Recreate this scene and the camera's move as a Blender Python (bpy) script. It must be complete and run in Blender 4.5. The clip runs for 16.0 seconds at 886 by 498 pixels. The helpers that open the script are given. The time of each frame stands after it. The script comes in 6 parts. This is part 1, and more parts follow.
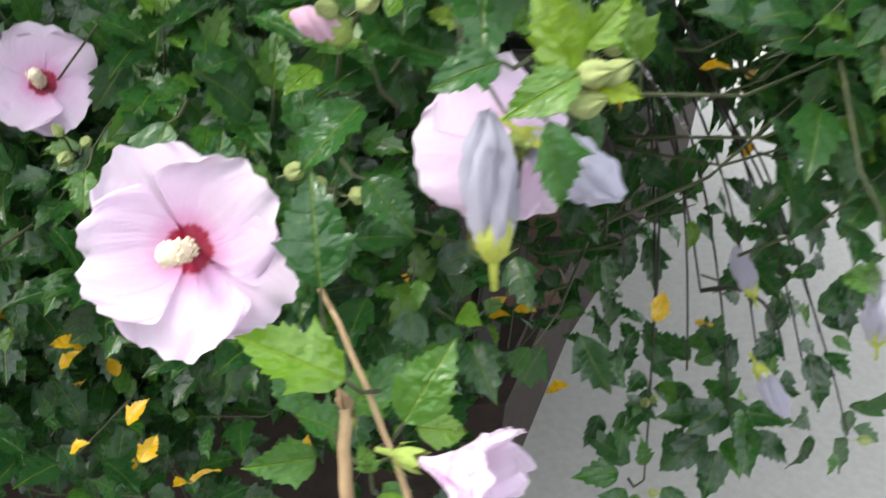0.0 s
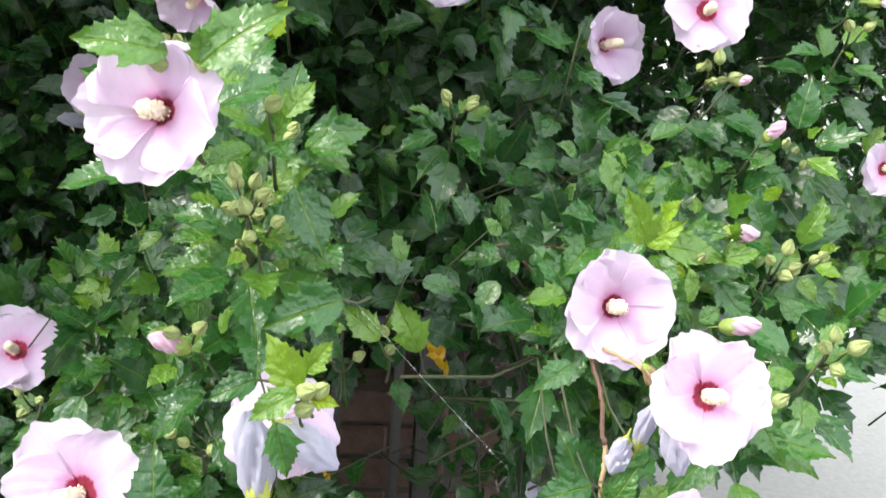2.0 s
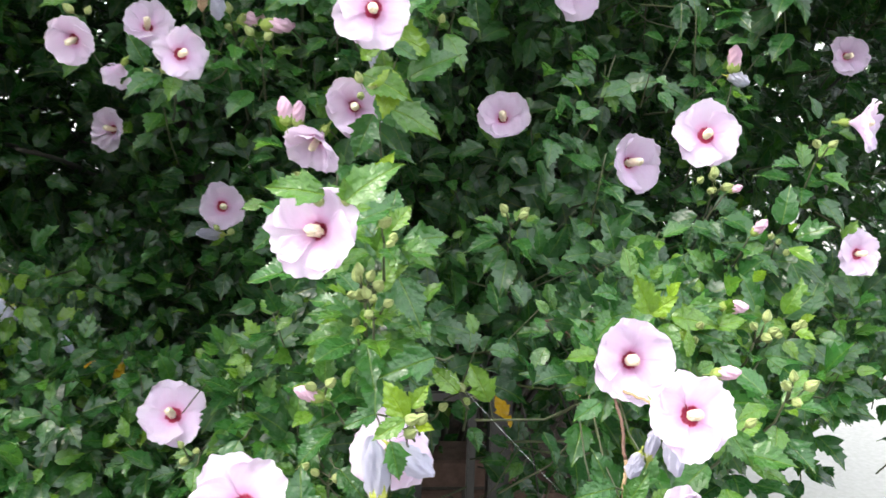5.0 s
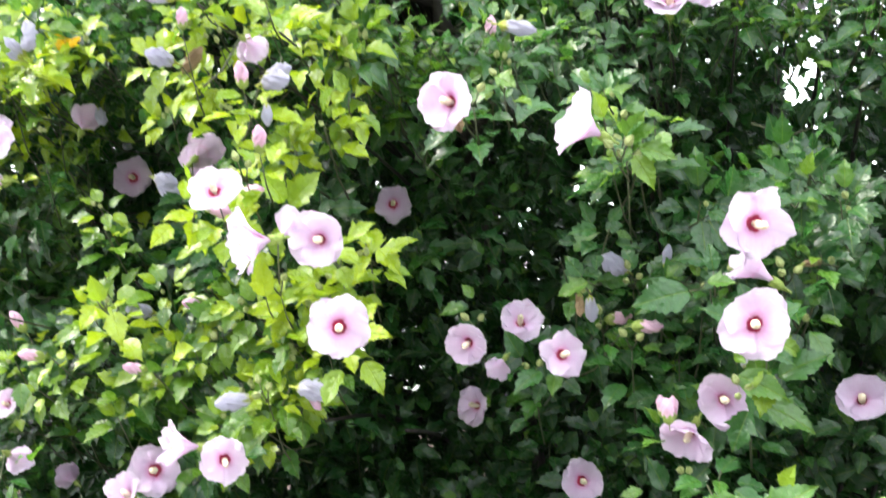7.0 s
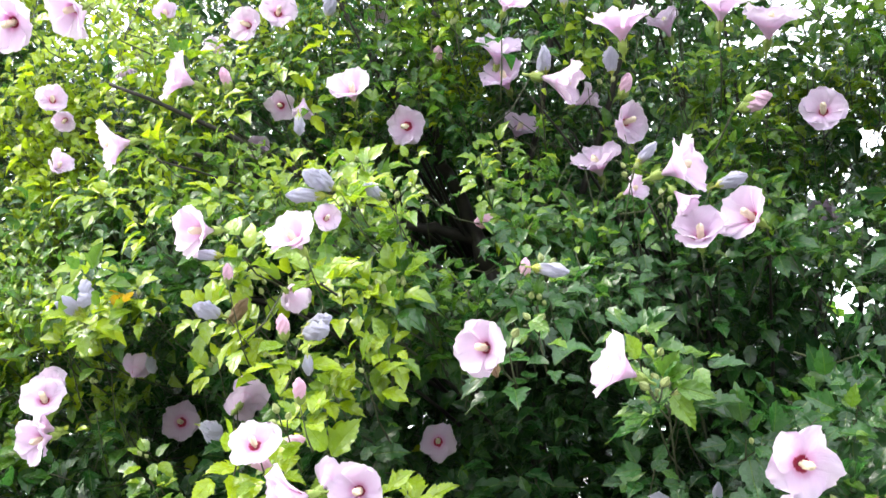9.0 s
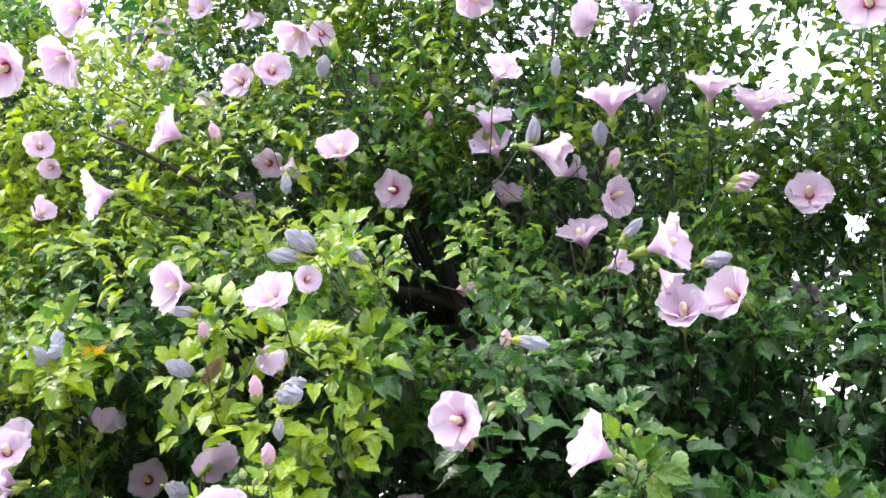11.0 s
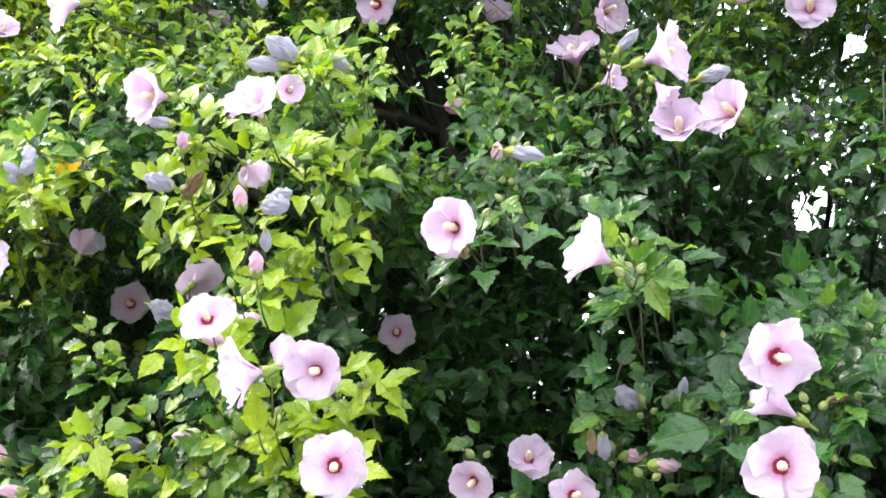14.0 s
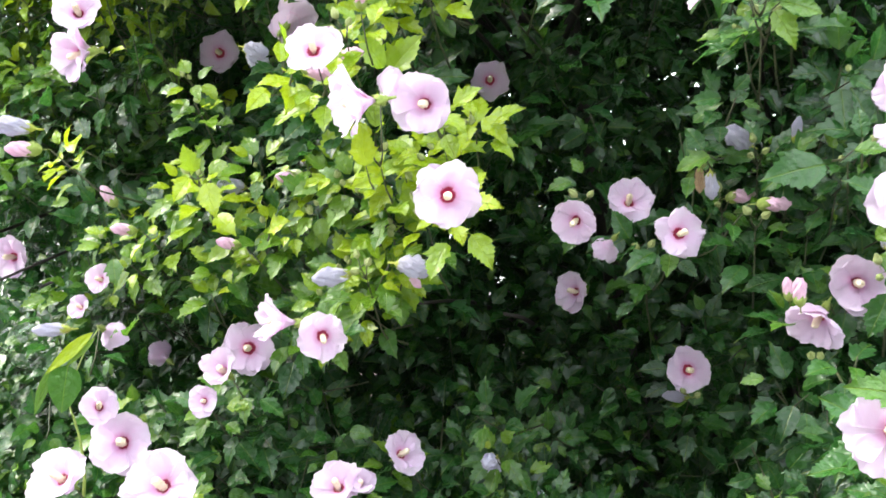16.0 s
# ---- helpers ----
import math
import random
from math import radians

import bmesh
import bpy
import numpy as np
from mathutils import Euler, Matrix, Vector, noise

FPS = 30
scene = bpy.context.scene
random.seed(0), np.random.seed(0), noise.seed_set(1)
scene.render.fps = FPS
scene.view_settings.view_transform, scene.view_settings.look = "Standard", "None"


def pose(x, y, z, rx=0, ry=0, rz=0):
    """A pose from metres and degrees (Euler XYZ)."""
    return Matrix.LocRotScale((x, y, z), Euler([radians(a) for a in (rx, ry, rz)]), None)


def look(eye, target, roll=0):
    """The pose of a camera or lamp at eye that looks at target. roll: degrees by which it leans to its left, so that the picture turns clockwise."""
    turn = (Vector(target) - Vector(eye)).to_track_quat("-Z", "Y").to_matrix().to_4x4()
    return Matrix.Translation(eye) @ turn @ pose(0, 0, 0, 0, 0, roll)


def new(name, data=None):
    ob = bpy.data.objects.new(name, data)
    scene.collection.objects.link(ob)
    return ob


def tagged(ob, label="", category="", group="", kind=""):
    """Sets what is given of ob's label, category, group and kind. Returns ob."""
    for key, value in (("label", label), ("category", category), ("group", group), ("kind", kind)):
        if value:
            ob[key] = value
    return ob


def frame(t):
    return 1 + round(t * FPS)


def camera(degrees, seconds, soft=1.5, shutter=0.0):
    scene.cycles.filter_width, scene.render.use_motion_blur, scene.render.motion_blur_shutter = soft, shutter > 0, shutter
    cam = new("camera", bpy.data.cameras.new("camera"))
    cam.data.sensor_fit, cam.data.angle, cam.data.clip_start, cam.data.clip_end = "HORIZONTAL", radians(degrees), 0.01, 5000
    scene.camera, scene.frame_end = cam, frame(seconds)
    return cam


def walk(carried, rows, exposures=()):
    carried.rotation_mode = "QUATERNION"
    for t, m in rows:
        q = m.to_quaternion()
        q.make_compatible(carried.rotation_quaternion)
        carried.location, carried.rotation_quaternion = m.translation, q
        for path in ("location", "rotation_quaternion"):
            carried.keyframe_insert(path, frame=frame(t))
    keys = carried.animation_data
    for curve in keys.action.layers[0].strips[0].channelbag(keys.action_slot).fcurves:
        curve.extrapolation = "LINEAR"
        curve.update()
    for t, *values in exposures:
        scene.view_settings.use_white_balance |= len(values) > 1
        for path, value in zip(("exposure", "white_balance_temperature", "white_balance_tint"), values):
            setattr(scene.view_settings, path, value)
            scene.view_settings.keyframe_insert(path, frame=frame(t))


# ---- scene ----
cam = camera(48.2, 16.0, shutter=0.35)
PATH = [
    (0, (-0.0007, -0.0043, 1.2269), (0.3221, 1.7045, 0.2390), 5.66),
    (0.5, (0.0737, -0.0976, 1.2830), (0.3513, 1.6973, 0.4456), 5.73),
    (1, (0.1122, -0.1784, 1.3506), (0.3542, 1.6709, 0.6285), 4.99),
    (1.5, (0.1048, -0.1987, 1.3678), (0.3524, 1.6670, 0.6912), 4.86),
    (2, (0.1257, -0.2089, 1.3865), (0.3691, 1.6713, 0.7498), 4.11),
    (2.5, (0.1131, -0.2207, 1.4056), (0.3566, 1.6824, 0.8408), 3.15),
    (3, (0.1193, -0.2368, 1.4133), (0.3433, 1.6838, 0.9026), 2.12),
    (5.3, (0.0846, -0.5190, 1.4678), (0.1384, 1.4322, 1.0322), 1.25),
    (5.5, (0.0747, -0.5416, 1.4809), (0.0541, 1.4147, 1.0655), 1.07),
    (6, (0.0372, -0.5732, 1.5143), (-0.1855, 1.3940, 1.2310), -0.85),
    (6.5, (0.0013, -0.5690, 1.5283), (-0.3547, 1.3944, 1.3924), -0.85),
    (7, (-0.0249, -0.6103, 1.5599), (-0.4533, 1.3433, 1.5518), -1.62),
    (7.5, (-0.0047, -0.6317, 1.5887), (-0.4592, 1.3100, 1.7402), -3.15),
    (8, (-0.0050, -0.6334, 1.5722), (-0.4786, 1.2900, 1.8482), -3.15),
    (8.5, (-0.0169, -0.6422, 1.5969), (-0.4913, 1.2697, 1.9426), -4.23),
    (9, (0.0025, -0.6224, 1.5946), (-0.5009, 1.2650, 2.0239), -3.36),
    (9.5, (-0.0151, -0.6286, 1.6066), (-0.5061, 1.2563, 2.0607), -2.96),
    (10, (0.0062, -0.6149, 1.6000), (-0.4907, 1.2574, 2.0974), -1.82),
    (12.5, (0.0050, -0.6030, 1.6196), (-0.4020, 1.2722, 2.1835), -1.04),
    (13, (-0.0126, -0.5876, 1.6064), (-0.4063, 1.3145, 2.0829), -1.57),
    (13.5, (-0.0242, -0.5542, 1.5675), (-0.4282, 1.3787, 1.8846), -0.99),
    (14, (-0.0318, -0.5535, 1.5662), (-0.4663, 1.3831, 1.8128), -1.32),
    (14.5, (-0.0425, -0.5584, 1.5592), (-0.5108, 1.3799, 1.7133), -1.25),
    (15, (-0.0578, -0.5762, 1.5430), (-0.5486, 1.3626, 1.5561), -1.35),
    (15.5, (-0.0671, -0.5620, 1.5219), (-0.5972, 1.3631, 1.4077), -1.62),
    (16, (-0.0898, -0.5456, 1.5187), (-0.6597, 1.3607, 1.3160), -1.14),
]
walk(cam, [(t, look(eye, target, roll)) for t, eye, target, roll in PATH], [(0, 1.12), (1.0, 1.23), (2.5, 1.5), (5.5, 1.55), (7, 1.7), (8.5, 1.55), (10, 1.32), (12.5, 1.22), (14, 1.5), (15.2, 1.42), (16, 1.62)])

SUN_UP, SUN_ROUND, SUN_POWER = 50.0, -95.0, 1.9
SKY_POWER, SKY_WHITE = 0.155, (14.0, 14.6, 15.2)

# ---- world and light ----
world = bpy.data.worlds.new("sky")
scene.world = world
world.use_nodes = True
wn = world.node_tree.nodes
wl = world.node_tree.links
sky = wn.new("ShaderNodeTexSky")
sky.sky_type = "NISHITA"
sky.sun_disc = False
sky.sun_elevation = radians(SUN_UP)
sky.sun_rotation = radians(SUN_ROUND)
sky.dust_density = 6.0
sky.air_density = 1.0
sky.ozone_density = 1.0
haze = wn.new("ShaderNodeMixRGB")
haze.inputs[0].default_value = 0.75
haze.inputs[2].default_value = (*SKY_WHITE, 1)
wl.new(sky.outputs[0], haze.inputs[1])
wl.new(haze.outputs[0], wn["Background"].inputs[0])
wn["Background"].inputs[1].default_value = SKY_POWER

sun = new("sun", bpy.data.lights.new("sun", "SUN"))
sun.data.energy = SUN_POWER
sun.data.angle = radians(20)
sun.data.color = (1.0, 0.95, 0.86)
sun_from = Vector((math.sin(radians(SUN_ROUND)) * math.cos(radians(SUN_UP)),
                   math.cos(radians(SUN_ROUND)) * math.cos(radians(SUN_UP)), math.sin(radians(SUN_UP))))
sun.matrix_world = look(sun_from * 20, (0, 0, 0))

# ---- materials ----


def material(name):
    m = bpy.data.materials.new(name)
    m.use_nodes = True
    return m, m.node_tree.nodes, m.node_tree.links, m.node_tree.nodes["Principled BSDF"]


def ramp(nodes, stops):
    r = nodes.new("ShaderNodeValToRGB")
    while len(r.color_ramp.elements) < len(stops):
        r.color_ramp.elements.new(0.5)
    for e, (p, c) in zip(r.color_ramp.elements, stops):
        e.position, e.color = p, (*c, 1)
    return r


def math_node(nodes, links, op, a, b=None, clamp=False):
    n = nodes.new("ShaderNodeMath")
    n.operation, n.use_clamp = op, clamp
    for i, v in enumerate((a, b)):
        if v is None:
            continue
        if isinstance(v, (int, float)):
            n.inputs[i].default_value = v
        else:
            links.new(v, n.inputs[i])
    return n.outputs[0]


def noise_node(nodes, links, scale, detail=3.0, rough=0.55, coords=None):
    n = nodes.new("ShaderNodeTexNoise")
    n.inputs["Scale"].default_value, n.inputs["Detail"].default_value = scale, detail
    n.inputs["Roughness"].default_value = rough
    if coords is not None:
        links.new(coords, n.inputs["Vector"])
    return n.outputs["Fac"]


def mix_color(nodes, links, fac, a, b, blend="MIX"):
    n = nodes.new("ShaderNodeMixRGB")
    n.blend_type = blend
    for i, v in zip((0, 1, 2), (fac, a, b)):
        if isinstance(v, (int, float)):
            n.inputs[i].default_value = v
        elif isinstance(v, tuple):
            n.inputs[i].default_value = (*v, 1)
        else:
            links.new(v, n.inputs[i])
    return n.outputs[0]


def bump(nodes, links, height, strength, distance, bsdf):
    b = nodes.new("ShaderNodeBump")
    b.inputs["Strength"].default_value, b.inputs["Distance"].default_value = strength, distance
    links.new(height, b.inputs["Height"])
    links.new(b.outputs[0], bsdf.inputs["Normal"])


def leaf_material(name, old, mature, fresh, young, glow, through_share, deep):
    """A wet leaf: darker where aged or given painted shade, yellower where young, pale midrib and side veins, light
    shining through.
    """
    m, n, l, b = material(name)
    tone = n.new("ShaderNodeAttribute")
    tone.attribute_name = "youth_light"
    geo = n.new("ShaderNodeNewGeometry")
    info = n.new("ShaderNodeObjectInfo")
    rnd = math_node(n, l, "FRACT", math_node(n, l, "ADD", geo.outputs["Random Per Island"], info.outputs["Random"]))
    shift = math_node(n, l, "MULTIPLY", math_node(n, l, "SUBTRACT", rnd, 0.5), 0.32)
    fac = math_node(n, l, "ADD", tone.outputs["Fac"], shift, clamp=True)
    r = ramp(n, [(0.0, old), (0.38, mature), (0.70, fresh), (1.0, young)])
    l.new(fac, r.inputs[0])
    uv = n.new("ShaderNodeUVMap")
    sep = n.new("ShaderNodeSeparateXYZ")
    l.new(uv.outputs[0], sep.inputs[0])
    across = math_node(n, l, "ABSOLUTE", math_node(n, l, "SUBTRACT", sep.outputs[0], 0.5))
    rib = math_node(n, l, "SUBTRACT", 1.0, math_node(n, l, "MULTIPLY", across, 46.0), clamp=True)
    slope = math_node(n, l, "SUBTRACT", sep.outputs[1], math_node(n, l, "MULTIPLY", across, 0.75))
    saw = math_node(n, l, "ABSOLUTE", math_node(n, l, "SUBTRACT", math_node(n, l, "FRACT", math_node(n, l, "MULTIPLY", slope, 5.0)), 0.5))
    side = math_node(n, l, "MULTIPLY", math_node(n, l, "SUBTRACT", 1.0, math_node(n, l, "MULTIPLY", saw, 11.0), clamp=True), 0.22)
    vein = math_node(n, l, "MAXIMUM", rib, side)
    own = n.new("ShaderNodeVectorMath")
    own.operation = "ADD"
    l.new(uv.outputs[0], own.inputs[0])
    own_shift = n.new("ShaderNodeCombineXYZ")
    l.new(math_node(n, l, "MULTIPLY", rnd, 37.0), own_shift.inputs[2])
    l.new(own_shift.outputs[0], own.inputs[1])
    local = own.outputs[0]
    spots = noise_node(n, l, 12.0, 3.0, 0.6, local)
    spots = math_node(n, l, "MULTIPLY", spots, 0.3)
    base = mix_color(n, l, spots, r.outputs[0], old)
    veined = mix_color(n, l, math_node(n, l, "MULTIPLY", vein, 0.2), base, glow)
    l.new(veined, b.inputs["Base Color"])
    wet = noise_node(n, l, 5.0, 2.0, 0.5, local)
    rr = n.new("ShaderNodeMapRange")
    rr.inputs[1].default_value, rr.inputs[2].default_value = 0.35, 0.7
    rr.inputs[3].default_value, rr.inputs[4].default_value = 0.16, 0.42
    l.new(wet, rr.inputs[0])
    l.new(rr.outputs[0], b.inputs["Roughness"])
    b.inputs["Specular IOR Level"].default_value = 0.5
    b.inputs["Coat Weight"].default_value = 0.15
    b.inputs["Coat Roughness"].default_value = 0.18
    # the skin swells between the veins and is finely crinkled
    swell = math_node(n, l, "MULTIPLY", math_node(n, l, "COSINE", math_node(n, l, "MULTIPLY", saw, 6.2832)), 0.035)
    height = math_node(n, l, "ADD", math_node(n, l, "ADD", swell, math_node(n, l, "MULTIPLY", rib, -0.2)), math_node(n, l, "MULTIPLY", noise_node(n, l, 7.0, 2.0, 0.5, local), 0.9))
    bump(n, l, height, 1.0, deep, b)
    t = n.new("ShaderNodeBsdfTranslucent")
    shine = ramp(n, [(0.2, mature), (0.70, fresh), (0.95, glow)])
    l.new(fac, shine.inputs[0])
    l.new(mix_color(n, l, 0.45, veined, shine.outputs[0]), t.inputs[0])
    mix = n.new("ShaderNodeMixShader")
    mix.inputs[0].default_value = through_share
    l.new(b.outputs[0], mix.inputs[1])
    l.new(t.outputs[0], mix.inputs[2])
    l.new(mix.outputs[0], n["Material Output"].inputs[0])
    return m


# the first, darkest green serves aged leaves and painted shade alike
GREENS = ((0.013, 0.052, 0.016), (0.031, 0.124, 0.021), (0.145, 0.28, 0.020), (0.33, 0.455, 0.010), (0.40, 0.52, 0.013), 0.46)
LEAF = leaf_material("hibiscus_leaf", *GREENS, 0.0022)
LEAF_LARGE = leaf_material("hibiscus_leaf_large", *GREENS, 0.0036)
LEAF_YELLOW = leaf_material("yellowed_leaf", (0.42, 0.20, 0.01), (0.62, 0.37, 0.012), (0.66, 0.42, 0.015), (0.70, 0.48, 0.02), (0.72, 0.50, 0.04), 0.30, 0.002)


def petal_material(name, edge, body, heart, throat, share, crease=0.6, deep=0.007):
    """Thin petals: crimson throat running out in streaks, soft pink body, pale crinkled edge."""
    m, n, l, b = material(name)
    uv = n.new("ShaderNodeUVMap")
    sep = n.new("ShaderNodeSeparateXYZ")
    l.new(uv.outputs[0], sep.inputs[0])
    streak = n.new("ShaderNodeTexNoise")
    streak.inputs["Scale"].default_value = 1.0
    stretch = n.new("ShaderNodeCombineXYZ")
    l.new(math_node(n, l, "MULTIPLY", sep.outputs[0], 26.0), stretch.inputs[0])
    l.new(math_node(n, l, "MULTIPLY", sep.outputs[1], 2.2), stretch.inputs[1])
    l.new(stretch.outputs[0], streak.inputs["Vector"])
    wob = math_node(n, l, "MULTIPLY", math_node(n, l, "SUBTRACT", streak.outputs["Fac"], 0.5), 0.16)
    along = math_node(n, l, "ADD", sep.outputs[1], wob)
    r = ramp(n, [(0.0, throat), (0.17, throat), (0.215, heart), (0.40, body), (1.0, edge)])
    l.new(along, r.inputs[0])
    info = n.new("ShaderNodeObjectInfo")
    outer = math_node(n, l, "MULTIPLY", math_node(n, l, "SUBTRACT", along, 0.3, clamp=True), 0.8)
    tint = mix_color(n, l, math_node(n, l, "MULTIPLY", info.outputs["Random"], outer), r.outputs[0], edge)
    fine = n.new("ShaderNodeTexNoise")
    fine.inputs["Scale"].default_value = 1.0
    narrow = n.new("ShaderNodeCombineXYZ")
    l.new(math_node(n, l, "MULTIPLY", sep.outputs[0], 60.0), narrow.inputs[0])
    l.new(math_node(n, l, "MULTIPLY", sep.outputs[1], 3.0), narrow.inputs[1])
    l.new(narrow.outputs[0], fine.inputs["Vector"])
    tint = mix_color(n, l, math_node(n, l, "MULTIPLY", math_node(n, l, "SUBTRACT", fine.outputs["Fac"], 0.42, clamp=True), 0.4), tint, heart)
    l.new(tint, b.inputs["Base Color"])
    b.inputs["Roughness"].default_value = 0.55
    b.inputs["Specular IOR Level"].default_value = 0.3
    b.inputs["Sheen Weight"].default_value = 0.15
    height = math_node(n, l, "ADD", streak.outputs["Fac"], math_node(n, l, "MULTIPLY", noise_node(n, l, 220.0, 2.0), 0.35))
    bump(n, l, height, crease, deep, b)
    t = n.new("ShaderNodeBsdfTranslucent")
    l.new(tint, t.inputs[0])
    mix = n.new("ShaderNodeMixShader")
    mix.inputs[0].default_value = share
    l.new(b.outputs[0], mix.inputs[1])
    l.new(t.outputs[0], mix.inputs[2])
    l.new(mix.outputs[0], n["Material Output"].inputs[0])
    return m


PETAL = petal_material("pink_petal", (0.88, 0.75, 0.915), (0.875, 0.68, 0.89), (0.85, 0.46, 0.73), (0.46, 0.003, 0.055), 0.46)
SPENT = petal_material("faded_lavender_petal", (0.69, 0.68, 0.82), (0.68, 0.67, 0.82), (0.67, 0.64, 0.78), (0.58, 0.54, 0.66), 0.40, 0.7, 0.02)
BUD_PINK = petal_material("pink_bud_petal", (0.78, 0.50, 0.66), (0.80, 0.54, 0.68), (0.76, 0.50, 0.62), (0.66, 0.45, 0.52), 0.3)


def plain_material(name, a, b_color, scale, rough, bump_size=0.001, share=0.0, spec=0.4, strength=0.4):
    m, n, l, b = material(name)
    co = n.new("ShaderNodeTexCoord").outputs["Object"]
    f = noise_node(n, l, scale, 5.0, 0.6, co)
    r = ramp(n, [(0.3, a), (0.7, b_color)])
    l.new(f, r.inputs[0])
    big = noise_node(n, l, scale * 0.13, 3.0, 0.5, co)
    col = mix_color(n, l, math_node(n, l, "MULTIPLY", big, 0.5), r.outputs[0], a)
    l.new(col, b.inputs["Base Color"])
    b.inputs["Roughness"].default_value = rough
    b.inputs["Specular IOR Level"].default_value = spec
    bump(n, l, noise_node(n, l, scale * 2.5, 4.0, 0.65, co), strength, bump_size, b)
    if share:
        t = n.new("ShaderNodeBsdfTranslucent")
        l.new(col, t.inputs[0])
        mix = n.new("ShaderNodeMixShader")
        mix.inputs[0].default_value = share
        l.new(b.outputs[0], mix.inputs[1])
        l.new(t.outputs[0], mix.inputs[2])
        l.new(mix.outputs[0], n["Material Output"].inputs[0])
    return m


COLUMN = plain_material("cream_stamens", (0.80, 0.66, 0.45), (0.90, 0.84, 0.70), 300, 0.7, 0.001, 0.15)
CALYX = plain_material("green_calyx", (0.19, 0.28, 0.05), (0.36, 0.43, 0.11), 12, 0.5, 0.02, 0.15)
YELLOW_CALYX = plain_material("yellow_green_calyx", (0.34, 0.40, 0.05), (0.50, 0.52, 0.12), 8, 0.45, 0.012, 0.2)
BUD_GREEN = plain_material("pale_green_bud", (0.23, 0.30, 0.09), (0.42, 0.45, 0.20), 14, 0.5, 0.012, 0.15)
TWIG = plain_material("green_brown_twig", (0.022, 0.032, 0.012), (0.07, 0.075, 0.03), 90, 0.6, 0.0006)
TAN_STEM = plain_material("tan_stem", (0.20, 0.13, 0.07), (0.36, 0.26, 0.14), 70, 0.6, 0.001)
BARK = plain_material("wet_bark", (0.011, 0.009, 0.008), (0.036, 0.029, 0.023), 45, 0.55, 0.003)
BROWN_STEM = plain_material("reddish_brown_stem", (0.055, 0.028, 0.02), (0.15, 0.075, 0.05), 160, 0.65, 0.002)
DRY = plain_material("dry_brown_petal", (0.20, 0.13, 0.07), (0.38, 0.27, 0.16), 120, 0.7, 0.001, 0.2)
PAVING = plain_material("pale_concrete", (0.235, 0.23, 0.215), (0.31, 0.30, 0.285), 55, 0.8, 0.002)
SOIL = plain_material("wet_soil", (0.022, 0.015, 0.011), (0.10, 0.066, 0.05), 35, 0.85, 0.012, strength=0.9)
# near-black finish of the added, unseen wall that blocks light
DARK_WALL = plain_material("dark_light_blocker", (0.012, 0.010, 0.009), (0.04, 0.034, 0.03), 40, 0.95, 0.004, spec=0.15)
BED_EDGE = plain_material("wet_brown_brick", (0.012, 0.009, 0.007), (0.038, 0.024, 0.018), 30, 0.8, 0.005, spec=0.25)
BRICK = plain_material("weathered_brick", (0.085, 0.05, 0.04), (0.20, 0.125, 0.10), 40, 0.85, 0.004)
MORTAR = plain_material("damp_mortar", (0.05, 0.045, 0.04), (0.11, 0.10, 0.09), 60, 0.9, 0.003)
IRON = plain_material("black_painted_iron", (0.010, 0.010, 0.011), (0.026, 0.025, 0.025), 80, 0.4, 0.0006, spec=0.5)
WEB = plain_material("wet_web_thread", (0.75, 0.78, 0.78), (0.9, 0.9, 0.9), 200, 0.2, 0.0002)


def water_material():
    m, n, l, b = material("rainwater")
    b.inputs["Base Color"].default_value = (0.95, 0.97, 1.0, 1)
    b.inputs["Roughness"].default_value = 0.03
    b.inputs["IOR"].default_value = 1.33
    b.inputs["Transmission Weight"].default_value = 1.0
    return m


WATER = water_material()


# ---- mesh helpers ----


def mesh_of(name, verts, faces, mat, uvs=None, youth_light=None, smooth=True):
    me = bpy.data.meshes.new(name)
    me.from_pydata([tuple(v) for v in verts], [], [tuple(f) for f in faces])
    finish_mesh(me, mat, uvs, youth_light, smooth)
    return me


def finish_mesh(me, mat, uvs=None, youth_light=None, smooth=True):
    me.materials.append(mat)
    if uvs is not None:
        layer = me.uv_layers.new(name="UVMap")
        loops = np.empty(len(me.loops), dtype=np.int32)
        me.loops.foreach_get("vertex_index", loops)
        layer.data.foreach_set("uv", np.asarray(uvs, dtype=np.float32)[loops].ravel())
    if youth_light is not None:
        a = me.attributes.new("youth_light", "FLOAT", "POINT")
        a.data.foreach_set("value", np.asarray(youth_light, dtype=np.float32))
    if smooth:
        me.polygons.foreach_set("use_smooth", np.ones(len(me.polygons), dtype=bool))
    me.update()


def part(name, me, parent, matrix=None, label="", kind=""):
    ob = new(name, me)
    ob.parent = parent
    if matrix is not None:
        ob.matrix_basis = matrix
    return tagged(ob, label=label, kind=kind)


def grid_faces(rows, cols, wrap=False):
    out = []
    for i in range(rows - 1):
        for j in range(cols if wrap else cols - 1):
            k = (j + 1) % cols
            out.append((i * cols + j, i * cols + k, (i + 1) * cols + k, (i + 1) * cols + j))
    return out


def tube(points, radii, sides=6):
    """Verts and faces of a tapering tube along points."""
    pts = [Vector(p) for p in points]
    verts, ref = [], Vector((0.31, 0.22, 0.93))
    for i, p in enumerate(pts):
        d = (pts[min(i + 1, len(pts) - 1)] - pts[max(i - 1, 0)]).normalized()
        a = d.cross(ref).normalized()
        b = d.cross(a)
        for k in range(sides):
            w = 2 * math.pi * k / sides
            verts.append(p + (a * math.cos(w) + b * math.sin(w)) * radii[i])
    faces = grid_faces(len(pts), sides, True)
    faces.append(tuple(range(sides))[::-1])
    faces.append(tuple(range((len(pts) - 1) * sides, len(pts) * sides)))
    return verts, faces


